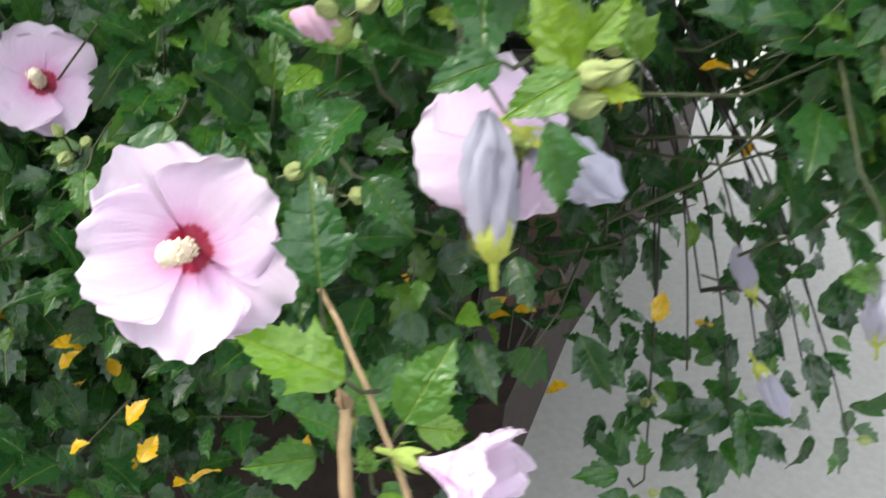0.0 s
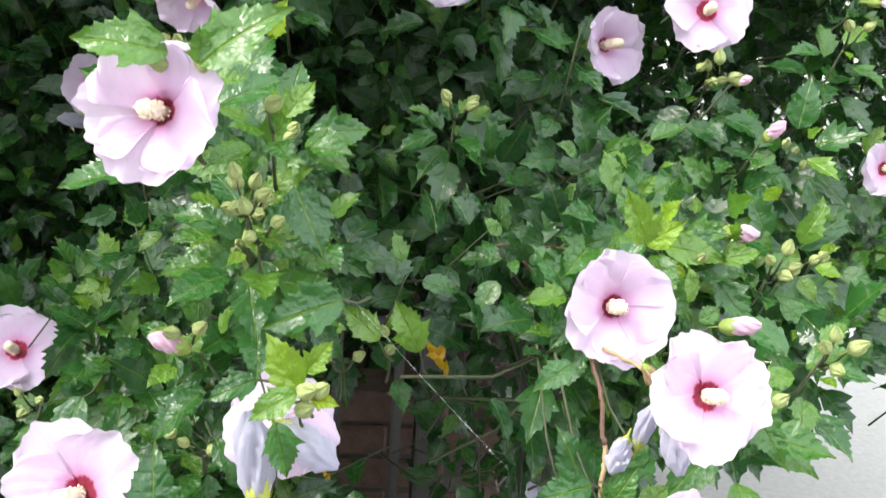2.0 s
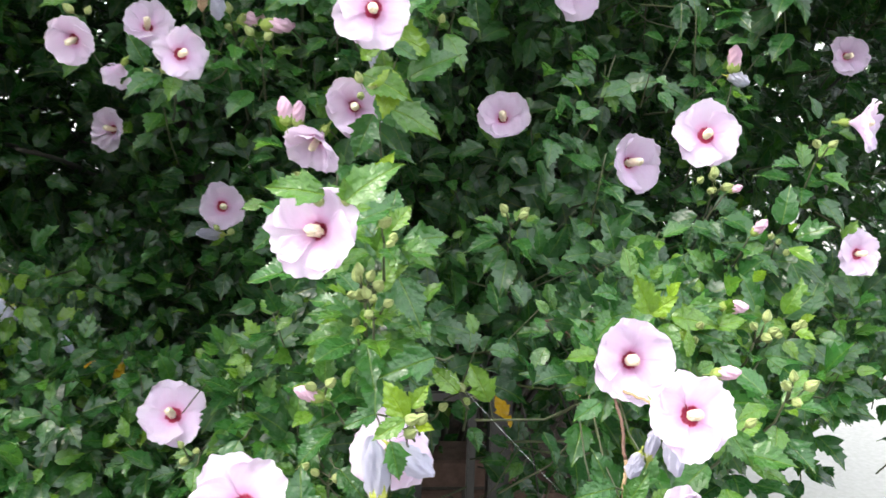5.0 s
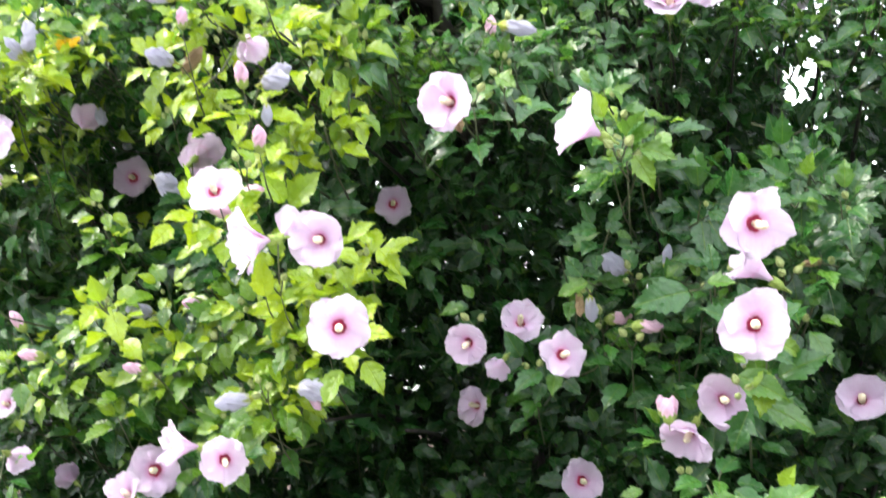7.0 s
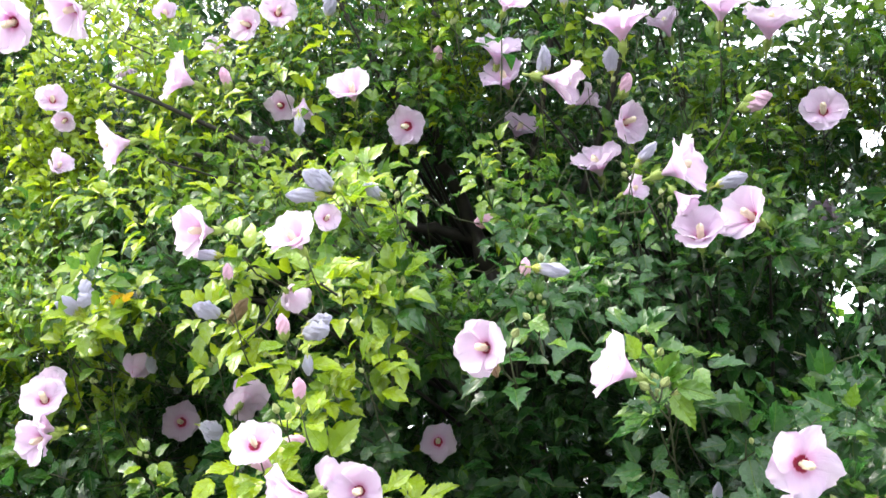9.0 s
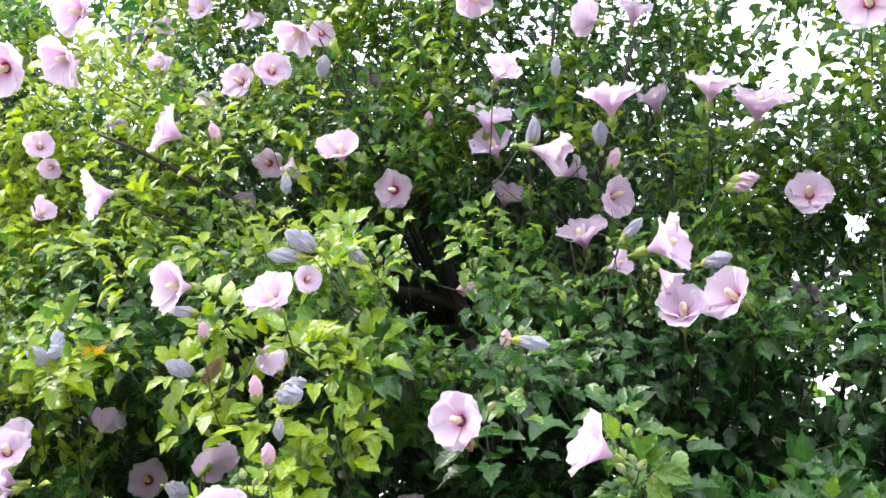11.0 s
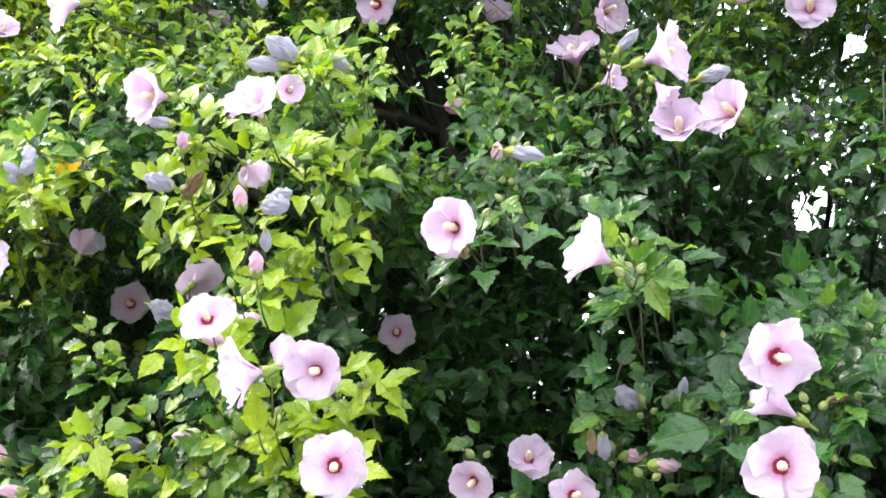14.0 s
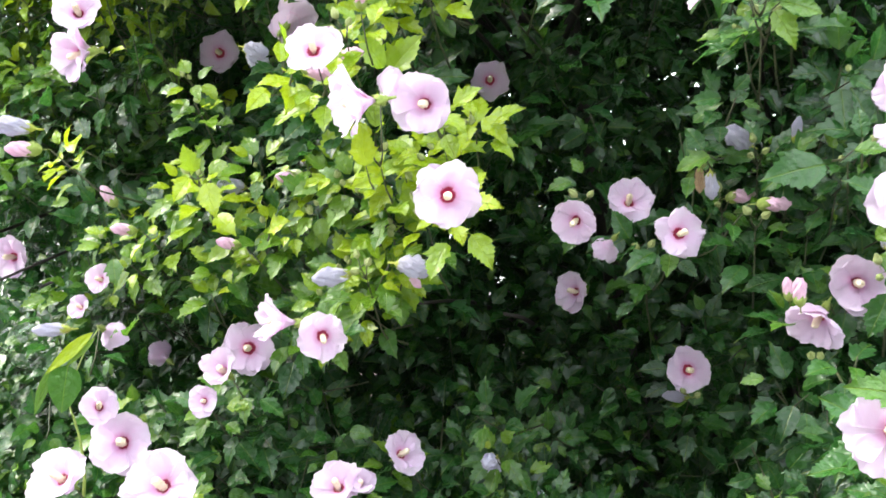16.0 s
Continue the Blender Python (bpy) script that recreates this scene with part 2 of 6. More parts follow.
def bend(a, b, sag, steps, wobble=0.0, rng=None):
    """Points from a to b, bowed by the vector sag."""
    a, b, sag = Vector(a), Vector(b), Vector(sag)
    out = []
    for i in range(steps + 1):
        s = i / steps
        p = a.lerp(b, s) + sag * (4 * s * (1 - s))
        if wobble and 0 < i < steps:
            p += Vector((rng.uniform(-1, 1), rng.uniform(-1, 1), rng.uniform(-1, 1))) * wobble
        out.append(p)
    return out


# ---- leaf shapes ----
# half-outline of a three-lobed, toothed leaf: how far along the midrib, how wide, how far the edge reaches forward
FINE = [(0.0, 0.012, 0.0), (0.05, 0.10, 0.0), (0.11, 0.185, 0.0), (0.16, 0.21, 0.02), (0.21, 0.262, 0.03), (0.25, 0.27, 0.05), (0.30, 0.325, 0.07), (0.335, 0.35, 0.11),
        (0.36, 0.305, 0.075), (0.41, 0.262, 0.05), (0.45, 0.262, 0.055), (0.50, 0.285, 0.085), (0.53, 0.24, 0.055), (0.60, 0.235, 0.075), (0.63, 0.19, 0.045), (0.71, 0.175, 0.065),
        (0.75, 0.13, 0.03), (0.82, 0.11, 0.04), (0.87, 0.06, 0.015), (1.0, 0.0, 0.0)]
OVATE = [(s, w * 1.04 - 0.05 * math.exp(-((s - 0.335) / 0.04) ** 2), f * 0.85) for s, w, f in FINE]
CUT = [(s, w + 0.03 * math.exp(-((s - 0.335) / 0.05) ** 2) - 0.045 * math.exp(-((s - 0.44) / 0.06) ** 2), f * 1.15) for s, w, f in FINE]
LOBED = [(0.0, 0.012, 0.0), (0.12, 0.175, 0.0), (0.22, 0.25, 0.04), (0.34, 0.36, 0.13), (0.425, 0.225, 0.05), (0.53, 0.26, 0.10), (0.585, 0.175, 0.045), (0.72, 0.18, 0.085), (0.79, 0.09, 0.03), (1.0, 0.0, 0.0)]
COARSE = [(0.0, 0.012, 0.0), (0.10, 0.19, 0.0), (0.22, 0.265, 0.03), (0.335, 0.345, 0.10), (0.42, 0.255, 0.05), (0.51, 0.275, 0.085), (0.57, 0.20, 0.045), (0.70, 0.185, 0.07), (0.77, 0.10, 0.025), (1.0, 0.0, 0.0)]
COARSE_OVATE = [(0.0, 0.012, 0.0), (0.10, 0.20, 0.0), (0.22, 0.28, 0.03), (0.34, 0.31, 0.07), (0.40, 0.27, 0.05), (0.50, 0.265, 0.08), (0.57, 0.205, 0.045), (0.70, 0.18, 0.06), (0.78, 0.10, 0.02), (1.0, 0.0, 0.0)]
PLAIN = [(0.0, 0.02, 0.0), (0.34, 0.34, 0.10), (0.55, 0.21, 0.09), (1.0, 0.0, 0.0)]


def leaf_shape(outline, fold, curl, wave, seed):
    """Verts (length 1 along y, face up), faces and uv of one leaf: folded at the midrib, curling at the tip."""
    rng = random.Random(seed)
    verts, uvs = [], []
    ph = rng.uniform(0, 6)
    for s, w, f in outline:
        z = -curl * s * s + 0.10 * s
        for side in (-1, -0.5, 0, 0.5, 1):
            ww = w * side * (1 + rng.uniform(-0.06, 0.06))
            y = s + f * abs(side)
            zz = z + fold * abs(ww) + wave * math.sin(9 * s + ph + side) * abs(side)
            verts.append((ww, y, zz))
            uvs.append((0.5 + ww, s))
    return np.array(verts), grid_faces(len(outline), 5), np.array(uvs)


def leaf_shape_thin(outline, fold, curl, seed):
    rng = random.Random(seed)
    verts, uvs = [], []
    for s, w, f in outline:
        for side in (-1, 0, 1):
            ww = w * side * (1 + rng.uniform(-0.08, 0.08))
            verts.append((ww, s + f * abs(side), -curl * s * s + 0.1 * s + fold * abs(ww) + 0.03 * math.sin(11 * s + 2 * seed + side) * abs(side)))
            uvs.append((0.5 + ww, s))
    return np.array(verts), grid_faces(len(outline), 3), np.array(uvs)


LEAF_FINE = [leaf_shape(o, f, c, 0.035, i) for i, (o, f, c) in enumerate(((CUT, 0.28, 0.24), (FINE, 0.18, 0.36), (CUT, 0.38, 0.16), (OVATE, 0.12, 0.30)))]
MIDDLE = [(0.0, 0.012, 0.0), (0.18, 0.23, 0.01), (0.34, 0.35, 0.13), (0.43, 0.225, 0.05), (0.58, 0.235, 0.11), (1.0, 0.0, 0.0)]
LEAF_MID = [leaf_shape_thin(MIDDLE, f, c, i) for i, (f, c) in enumerate(((0.5, 0.35), (0.25, 0.65), (0.7, 0.15), (0.15, 0.4)))]
LEAF_DEEP = [leaf_shape_thin(PLAIN, f, c, i) for i, (f, c) in enumerate(((0.4, 0.25), (0.2, 0.45), (0.55, 0.1)))]
LEAF_THIN = [leaf_shape_thin(o, f, c, i) for i, (o, f, c) in enumerate(((LOBED, 0.36, 0.28), (COARSE, 0.2, 0.42), (LOBED, 0.45, 0.12), (LOBED, 0.12, 0.34), (COARSE_OVATE, 0.25, 0.22)))]


def leaf_frames(direction, normal):
    d = direction / np.linalg.norm(direction, axis=1, keepdims=True)
    side = np.cross(d, normal)
    side /= np.linalg.norm(side, axis=1, keepdims=True) + 1e-9
    return side, d, np.cross(side, d)


def joined_leaves(name, pos, direction, normal, size, youth_light, mat, shapes=LEAF_THIN):
    """One mesh that holds very many small leaves."""
    side, d, up = leaf_frames(direction, normal)
    allv, allf, alluv, ally, base = [], [], [], [], 0
    for k, (v, f, uv) in enumerate(shapes):
        sel = np.arange(len(pos)) % len(shapes) == k
        p, s = pos[sel], size[sel][:, None, None]
        world_v = p[:, None, :] + s * (v[None, :, 0:1] * side[sel][:, None, :] + v[None, :, 1:2] * d[sel][:, None, :] + v[None, :, 2:3] * up[sel][:, None, :])
        n, m = len(p), len(v)
        f = np.array(f)
        allv.append(world_v.reshape(-1, 3))
        allf.append((f[None] + (np.arange(n) * m)[:, None, None] + base).reshape(-1, 4))
        alluv.append(np.tile(uv, (n, 1)))
        ally.append(np.repeat(youth_light[sel], m))
        base += n * m
    verts, faces = np.concatenate(allv), np.concatenate(allf)
    me = bpy.data.meshes.new(name)
    me.vertices.add(len(verts))
    me.vertices.foreach_set("co", verts.astype(np.float32).ravel())
    me.loops.add(faces.size)
    me.loops.foreach_set("vertex_index", faces.astype(np.int32).ravel())
    me.polygons.add(len(faces))
    me.polygons.foreach_set("loop_start", np.arange(0, faces.size, 4, dtype=np.int32))
    me.update(calc_edges=True)
    finish_mesh(me, mat, np.concatenate(alluv), np.concatenate(ally))
    return me


# leaf meshes of three ages, painted shade included, for leaves that are own parts
LEAF_MESH = [[mesh_of("leaf", v, f, LEAF_LARGE, uv, np.full(len(v), y)) for v, f, uv in LEAF_FINE] for y in (0.34, 0.48, 0.64, 0.92)]
YELLOW_MESH = [mesh_of("yellow_leaf", v, f, LEAF_YELLOW, uv, np.full(len(v), 0.5)) for v, f, uv in LEAF_FINE[:2]]


# ---- flower shapes, one unit across, facing +z, standing on the calyx ----


def petal_mesh(cup, depth, ruffle, seed, broad, blunt, rows=14, cols=25, drops=9):
    """One petal reaching out along x; cup: how wide it opens; depth: how deep the funnel is."""
    rng = random.Random(seed)
    verts, uvs = [], []
    p1, p2 = rng.uniform(0, 6), rng.uniform(0, 6)
    for i in range(rows):
        v = i / (rows - 1)
        r = 0.012 + (cup - 0.012) * v ** (0.95 if depth < 0.3 else 1.05)
        z = depth * (v ** 0.7) - 0.10 * max(0, v - 0.65) ** 1.3
        width = 0.045 + broad * (cup / 0.5) ** 0.6 * math.sin(min(1.0, v * 1.12) * math.pi * 0.5) ** 1.2
        tip = max(0.0, (v - 0.72) / 0.28)
        width *= math.sqrt(max(0.0, 1 - blunt * tip ** 2.4))
        for j in range(cols):
            u = 2 * j / (cols - 1) - 1
            a = u * width / max(r, 0.08)
            a = max(-1.15, min(1.15, a))
            pull = 1 - (0.12 + 0.12 * blunt) * abs(u) ** 2.6 * v * v
            edge = v ** 3 * ruffle
            rr = r * pull * (1 + edge * 0.20 * math.sin(4 * u + p1) + v ** 9 * (0.022 * math.sin(9 * u + p2) + 0.020 * math.sin(19 * u + p1) + rng.uniform(-0.012, 0.012)))
            zz = z + 0.05 * u * v + edge * (0.26 * math.sin(4.2 * u + p2) + 0.16 * math.sin(11 * u + p1) + 0.10 * math.sin(21 * u + p2)) + 0.008 * math.sin(11 * v + p1) * v
            verts.append((rr * math.cos(a), rr * math.sin(a), zz))
            uvs.append((0.5 + 0.5 * u * (0.3 + 0.7 * v), v))
    faces = grid_faces(rows, cols)
    # the outside of the petal's foot is pale, not crimson
    base = 2 + rows // 4
    n = len(verts)
    for i in range(base):
        for x, y, z in verts[i * cols:(i + 1) * cols]:
            r = math.hypot(x, y)
            k = (r + 0.012 * (1 - i / base) + 0.003) / max(r, 0.001)
            verts.append((x * k, y * k, z - 0.012 * (1 - i / base) - 0.003))
            uvs.append((uvs[i * cols][0], 0.42 + 0.02 * i))
    faces += [tuple(n + q for q in f) for f in grid_faces(base, cols)]
    skin = len(faces)
    # raindrops lying on the petal
    for k in range(drops):
        i, j = int(3 + (rows - 4.01) * rng.random() ** 0.6), rng.randrange(1, cols - 1)
        o = Vector(verts[i * cols + j])
        a = (Vector(verts[i * cols + j + 1]) - o).normalized()
        nrm = (Vector(verts[(i + 1) * cols + j]) - o).cross(a)
        nrm = nrm.normalized() * (1 if nrm.z > 0 else -1)
        b = nrm.cross(a)
        r, n = rng.uniform(0.005, 0.011), len(verts)
        for ring, h in ((1.0, -0.1), (0.75, 0.45)):
            for q in range(7):
                w = 2 * math.pi * q / 7
                verts.append(tuple(o + (a * math.cos(w) + b * math.sin(w)) * r * ring + nrm * r * h))
                uvs.append((0.5, 0.9))
        verts.append(tuple(o + nrm * r * 0.65))
        uvs.append((0.5, 0.9))
        faces += [(n + q, n + (q + 1) % 7, n + 7 + (q + 1) % 7, n + 7 + q) for q in range(7)] + [(n + 7 + q, n + 7 + (q + 1) % 7, n + 14) for q in range(7)]
    me = mesh_of("petal", verts, faces, PETAL, uvs)
    me.materials.append(WATER)
    me.polygons.foreach_set("material_index", np.array([0] * skin + [1] * (len(faces) - skin), dtype=np.int32))
    return me


# form 0 wide open, 1 bowl, 2 half-closed funnel, 3 wide open with petals apart, 4 deep bowl
FORMS = ((0.50, 0.20, 0.13, 0.445, 0.44), (0.45, 0.31, 0.14, 0.49, 0.38), (0.34, 0.46, 0.15, 0.44, 0.42), (0.50, 0.17, 0.15, 0.345, 0.68), (0.44, 0.42, 0.13, 0.52, 0.34))
PETALS = [[petal_mesh(c, z, r, 10 * k + i, w, b) for i in range(5)] for k, (c, z, r, w, b) in enumerate(FORMS)]
FAR_PETALS = [[petal_mesh(c, z, r, 10 * k + i, w, b, 10, 15, 0) for i in range(5)] for k, (c, z, r, w, b) in enumerate(FORMS)]


def column_mesh():
    """The stamen column: a stalk thick with anthers, ending in a small five-armed stigma."""
    rng = random.Random(4)
    verts, faces = tube([(0, 0, 0.02), (0, 0, 0.10), (0.004, 0, 0.20), (0.010, 0, 0.30), (0.014, 0, 0.37), (0.016, 0, 0.40)], [0.030, 0.038, 0.054, 0.057, 0.046, 0.018], 8)
    for i in range(80):
        z = 0.10 + 0.26 * rng.random()
        w = rng.uniform(0, 2 * math.pi)
        c = Vector((math.cos(w) * 0.053 + 0.03 * (z - 0.1), math.sin(w) * 0.053, z))
        s, n = 0.0125, len(verts)
        verts += [c + Vector(q) * s for q in ((1, 0, 0), (0, 1, 0), (-1, 0, 0), (0, -1, 0), (0, 0, 1), (0, 0, -1))]
        faces += [(n + a, n + b, n + 4) for a, b in ((0, 1), (1, 2), (2, 3), (3, 0))] + [(n + b, n + a, n + 5) for a, b in ((0, 1), (1, 2), (2, 3), (3, 0))]
    return mesh_of("column", verts, faces, COLUMN)


def calyx_mesh(name, length, wide, close, sink=0.0, mat=CALYX, stalk=1.0):
    """A green cup of five pointed sepals with thin bracts below, on a short stalk."""
    verts, faces = tube([(0, 0, -length * 0.9), (0, 0, -length * 0.45), (0, 0, -length * 0.3)], [0.018 * stalk, 0.022 * stalk, 0.03 * stalk], 6)
    base, rows, cols = len(verts), 7, 20
    for i in range(rows):
        v = i / (rows - 1)
        for j in range(cols):
            w = 2 * math.pi * j / cols
            tooth = 0.5 + 0.5 * math.cos(5 * w)
            r = wide * math.sin(math.pi * (0.12 + (0.50 + close) * v)) * (1 + 0.07 * math.cos(5 * w) - (0.0 if v < 0.7 else 0.2 * (v - 0.7)))
            verts.append((r * math.cos(w), r * math.sin(w), length * (-0.32 + v * (0.72 + 0.28 * tooth * v))))
    faces += [tuple(base + k for k in f) for f in grid_faces(rows, cols, True)]
    for k in range(7):
        w = 2 * math.pi * k / 7
        d, n = Vector((math.cos(w), math.sin(w), 0)), len(verts)
        s = Vector((-math.sin(w), math.cos(w), 0)) * 0.010
        a, m, t = d * 0.03 + Vector((0, 0, -length * 0.32)), d * (wide * 1.15) + Vector((0, 0, -length * 0.1)), d * (wide * 1.5) + Vector((0, 0, length * 0.3))
        verts += [a - s, a + s, m + s, m - s, t]
        faces += [(n, n + 1, n + 2, n + 3), (n + 3, n + 2, n + 4)]
    verts = [(v[0], v[1], v[2] - sink) for v in verts]
    return mesh_of(name, verts, faces, mat)


COLUMN_MESH = column_mesh()
CALYX_MESH = calyx_mesh("flower", 0.20, 0.068, -0.05, 0.115)
BUD_CUP = calyx_mesh("bud", 0.95, 0.31, 0.34, mat=BUD_GREEN)


def rolled_mesh(name, mat, length, wide, ridges, twist, crumple, seed):
    """Petals rolled tight round one another, as in a bud or a spent flower."""
    rng = random.Random(seed)
    rows, cols = 22, 44
    verts, uvs = [], []
    ph = [rng.uniform(0, 6) for _ in range(4)]
    for i in range(rows):
        v = i / (rows - 1)
        r0 = wide * (0.22 + 0.78 * math.sin(math.pi * min(1, 0.15 + 0.72 * v))) * (1 - 0.55 * max(0, v - 0.8) / 0.2)
        for j in range(cols):
            w = 2 * math.pi * j / cols
            r = r0 * (1 + ridges * (abs(math.sin(2.5 * (w - twist * v) + ph[0])) - 0.5) + crumple * math.sin(4 * w + 9 * v + ph[1]) + 0.8 * crumple * math.sin(9 * w - 13 * v + ph[2]) + crumple * math.sin(13 * w + 5 * v + 2 * math.sin(9 * v)) + 0.7 * crumple * math.sin(17 * w - 19 * v) + rng.uniform(-0.3, 0.3) * crumple)
            verts.append((r * math.cos(w) + crumple * 0.3 * wide * math.sin(5 * v + ph[3]), r * math.sin(w), length * v + crumple * 0.1 * math.sin(3 * w + ph[1])))
            uvs.append((j / cols, 0.3 + 0.7 * v))
    faces = grid_faces(rows, cols, True)
    faces.append(tuple(range((rows - 1) * cols, rows * cols)))
    return mesh_of(name, verts, faces, mat, uvs)


SPENT_MESH = [rolled_mesh("rolled_petals", SPENT, 1.0, 0.18 + 0.035 * k, 0.38, 1.4 + 0.7 * k, 0.085 + 0.015 * k, k) for k in range(3)]
PINK_MESH = rolled_mesh("rolled_petals", BUD_PINK, 1.0, 0.24, 0.3, 3.5, 0.03, 7)
DRY_MESH = rolled_mesh("rolled_petals", DRY, 1.0, 0.14, 0.6, 2.0, 0.2, 9)
SPENT_CUP = calyx_mesh("spent_flower", 0.41, 0.15, 0.0, mat=YELLOW_CALYX, stalk=1.5)
PINK_CUP = calyx_mesh("pink_bud", 0.5, 0.25, 0.02)
DRY_CUP = calyx_mesh("dry_flower", 0.30, 0.11, 0.02)


# ---- shrubs: the plants, and what grows on them ----
class Plant:
    def __init__(self, root, label_young):
        self.root, self.youth_light = root, label_young
        self.tips, self.shoots, self.stems, self.near = [], [], [], []
        self.rng = random.Random(len(label_young) if isinstance(label_young, str) else int(label_young * 100))


def aim(at, facing, size, spin=0.0):
    q = Vector(facing).to_track_quat("Z", "Y")
    return Matrix.Translation(at) @ q.to_matrix().to_4x4() @ Matrix.Rotation(spin, 4, "Z") @ Matrix.Scale(size, 4)


def flower(x, y, z, dx, dy, dz, d, form=0):
    """An open flower whose throat is at x, y, z; it faces dx, dy, dz; d: metres across."""
    plant = plant_at(x, y, z)
    d *= 0.89
    f = Vector((dx, dy, dz)).normalized()
    at = Vector((x, y, z)) - f * d * 0.09
    spin = plant.rng.uniform(0, 6.28)
    ob = part("flower", CALYX_MESH, plant.root, aim(at, f, d, spin), "pink flower with a crimson throat")
    for i in range(5):
        part("petal", (PETALS if y < 0.75 and z < 1.4 else FAR_PETALS)[form][i], ob, Matrix.Rotation(2 * math.pi * i / 5 + plant.rng.uniform(-0.09, 0.09), 4, "Z") @ Matrix.Rotation(plant.rng.uniform(-0.12, 0.09), 4, "Y") @ Matrix.Diagonal((plant.rng.uniform(0.90, 1.07), plant.rng.uniform(0.90, 1.12), 1.0, 1.0)))
    part("stamen_column", COLUMN_MESH, ob, None, "cream stamen column")
    plant.tips.append((at - f * d * 0.16, f, 1.0))
    FLOWER_SPOTS.append((x, y, z, *f, d))


def spent(x, y, z, dx, dy, dz, length, form=0):
    """A faded flower, rolled up; x, y, z is its middle, its closed end points along dx, dy, dz."""
    plant = plant_at(x, y, z)
    f = Vector((dx, dy, dz)).normalized()
    at = Vector((x, y, z)) - f * length * 0.5
    ob = part("spent_flower", SPENT_CUP, plant.root, aim(at, f, length, plant.rng.uniform(0, 6)), "faded lavender flower, rolled shut")
    part("rolled_petals", SPENT_MESH[form % 3], ob)
    if y > 0.7:
        plant.tips.append((at - f * length * 0.3, f, 0.6))
    elif length < 0.05:
        plant.stems.append((at - f * length * 0.2, at - f * length * 0.8 + Vector((-0.01, 0.09, 0.06))))
    FACE_SPOTS.append((x, y, z))
    if length > 0.05:
        CLEAR_SPOTS.append((x, y, z, 0, -0.9, 0.4, length * 0.8))


def pink_bud(x, y, z, dx, dy, dz, length):
    plant = plant_at(x, y, z)
    f = Vector((dx, dy, dz)).normalized()
    at = Vector((x, y, z)) - f * length * 0.5
    ob = part("pink_bud", PINK_CUP, plant.root, aim(at, f, length, plant.rng.uniform(0, 6)), "pink bud about to open")
    part("rolled_petals", PINK_MESH, ob)
    plant.tips.append((at - f * length * 0.4, f, 0.6))
    FACE_SPOTS.append((x, y, z))


def dry_flower(x, y, z, dx, dy, dz, length):
    plant = plant_at(x, y, z)
    f = Vector((dx, dy, dz)).normalized()
    at = Vector((x, y, z)) - f * length * 0.5
    ob = part("dry_flower", DRY_CUP, plant.root, aim(at, f, length, 0.4), "dry brown flower")
    part("rolled_petals", DRY_MESH, ob)


def buds(x, y, z, count, size=0.016, leafy=True):
    """A cluster of green buds at the end of a shoot."""
    plant = plant_at(x, y, z)
    r = plant.rng
    for i in range(count):
        w = 2 * math.pi * i / max(count, 1) + r.uniform(-0.4, 0.4)
        f = Vector((0.6 * math.cos(w), -0.55 + 0.3 * math.sin(w), 0.55 + 0.5 * math.sin(w))).normalized()
        p = Vector((x, y, z)) + Vector((math.cos(w), -0.3, math.sin(w))) * (size * r.uniform(0.5, 0.95) if count > 1 else 0.0)
        part("bud", BUD_CUP, plant.root, aim(p, f, size * r.uniform(0.85, 1.15), r.uniform(0, 6)), "round green bud")
        plant.stems.append((p - f * size * 0.25, Vector((x, y + 0.018, z - 0.022))))
    FACE_SPOTS.append((x, y, z))
    if count > 2:
        CLEAR_SPOTS.append((x, y - 0.004, z, 0.0, -0.92, 0.38, size * 2.0))
    if leafy:
        plant.tips.append((Vector((x, y + size, z - size)), Vector((0, -0.5, 0.85)), 1.0))


def shoot(x, y, z, youth_light):
    """The leafy end of a shoot, without a bloom: a whorl of young leaves round a bud or two."""
    plant = plant_at(x, y, z)
    plant.shoots.append((Vector((x, y, z)), youth_light))
    if plant.rng.random() < 0.6:
        f = Vector((plant.rng.uniform(-0.5, 0.5), -0.7, 0.6)).normalized()
        for k in range(plant.rng.randrange(1, 4)):
            p = Vector((x, y - 0.004, z)) + Vector((plant.rng.uniform(-1, 1), plant.rng.uniform(-1, 0.2), plant.rng.uniform(-1, 1))) * 0.011
            part("bud", BUD_CUP, plant.root, aim(p, f, 0.013 * plant.rng.uniform(0.8, 1.2), plant.rng.uniform(0, 6)), "round green bud")


def broad_leaf(x, y, z, tx, ty, tz, nx, ny, nz, youth_light):
    """One large leaf from its stalk's end to its tip."""
    plant = plant_at(x, y, z)
    a, b = Vector((x, y, z)), Vector((tx, ty, tz))
    d = b - a
    s = d.length
    d.normalize()
    side = d.cross(Vector((nx, ny, nz))).normalized()
    up = side.cross(d)
    m = Matrix((side * s, d * s, up * s)).transposed().to_4x4()
    m.translation = a
    plant.near.append(part("leaf", LEAF_MESH[0 if youth_light < 0.33 else 1 if youth_light < 0.45 else 2 if youth_light < 0.8 else 3][len(plant.near) % 4], plant.root, m))
    plant.stems.append((a, a - d * 0.02 + Vector((0, 0.02, -0.012))))


def yellow_leaf(x, y, z, size, turn):
    """A leaf that has turned yellow on its twig."""
    r = random.Random(turn)
    m = Matrix.Translation((x, y, z)) @ Euler((r.uniform(0.3, 1.4), r.uniform(-0.6, 0.6), r.uniform(0, 6.28))).to_matrix().to_4x4() @ Matrix.Scale(size, 4)
    part("yellow_leaf", YELLOW_MESH[turn % 2], plant_at(x, y, z).root, m, "leaf turned yellow")


FLOWER_SPOTS, FACE_SPOTS, CLEAR_SPOTS = [], [], []

# ---- ground, bed and fence ----


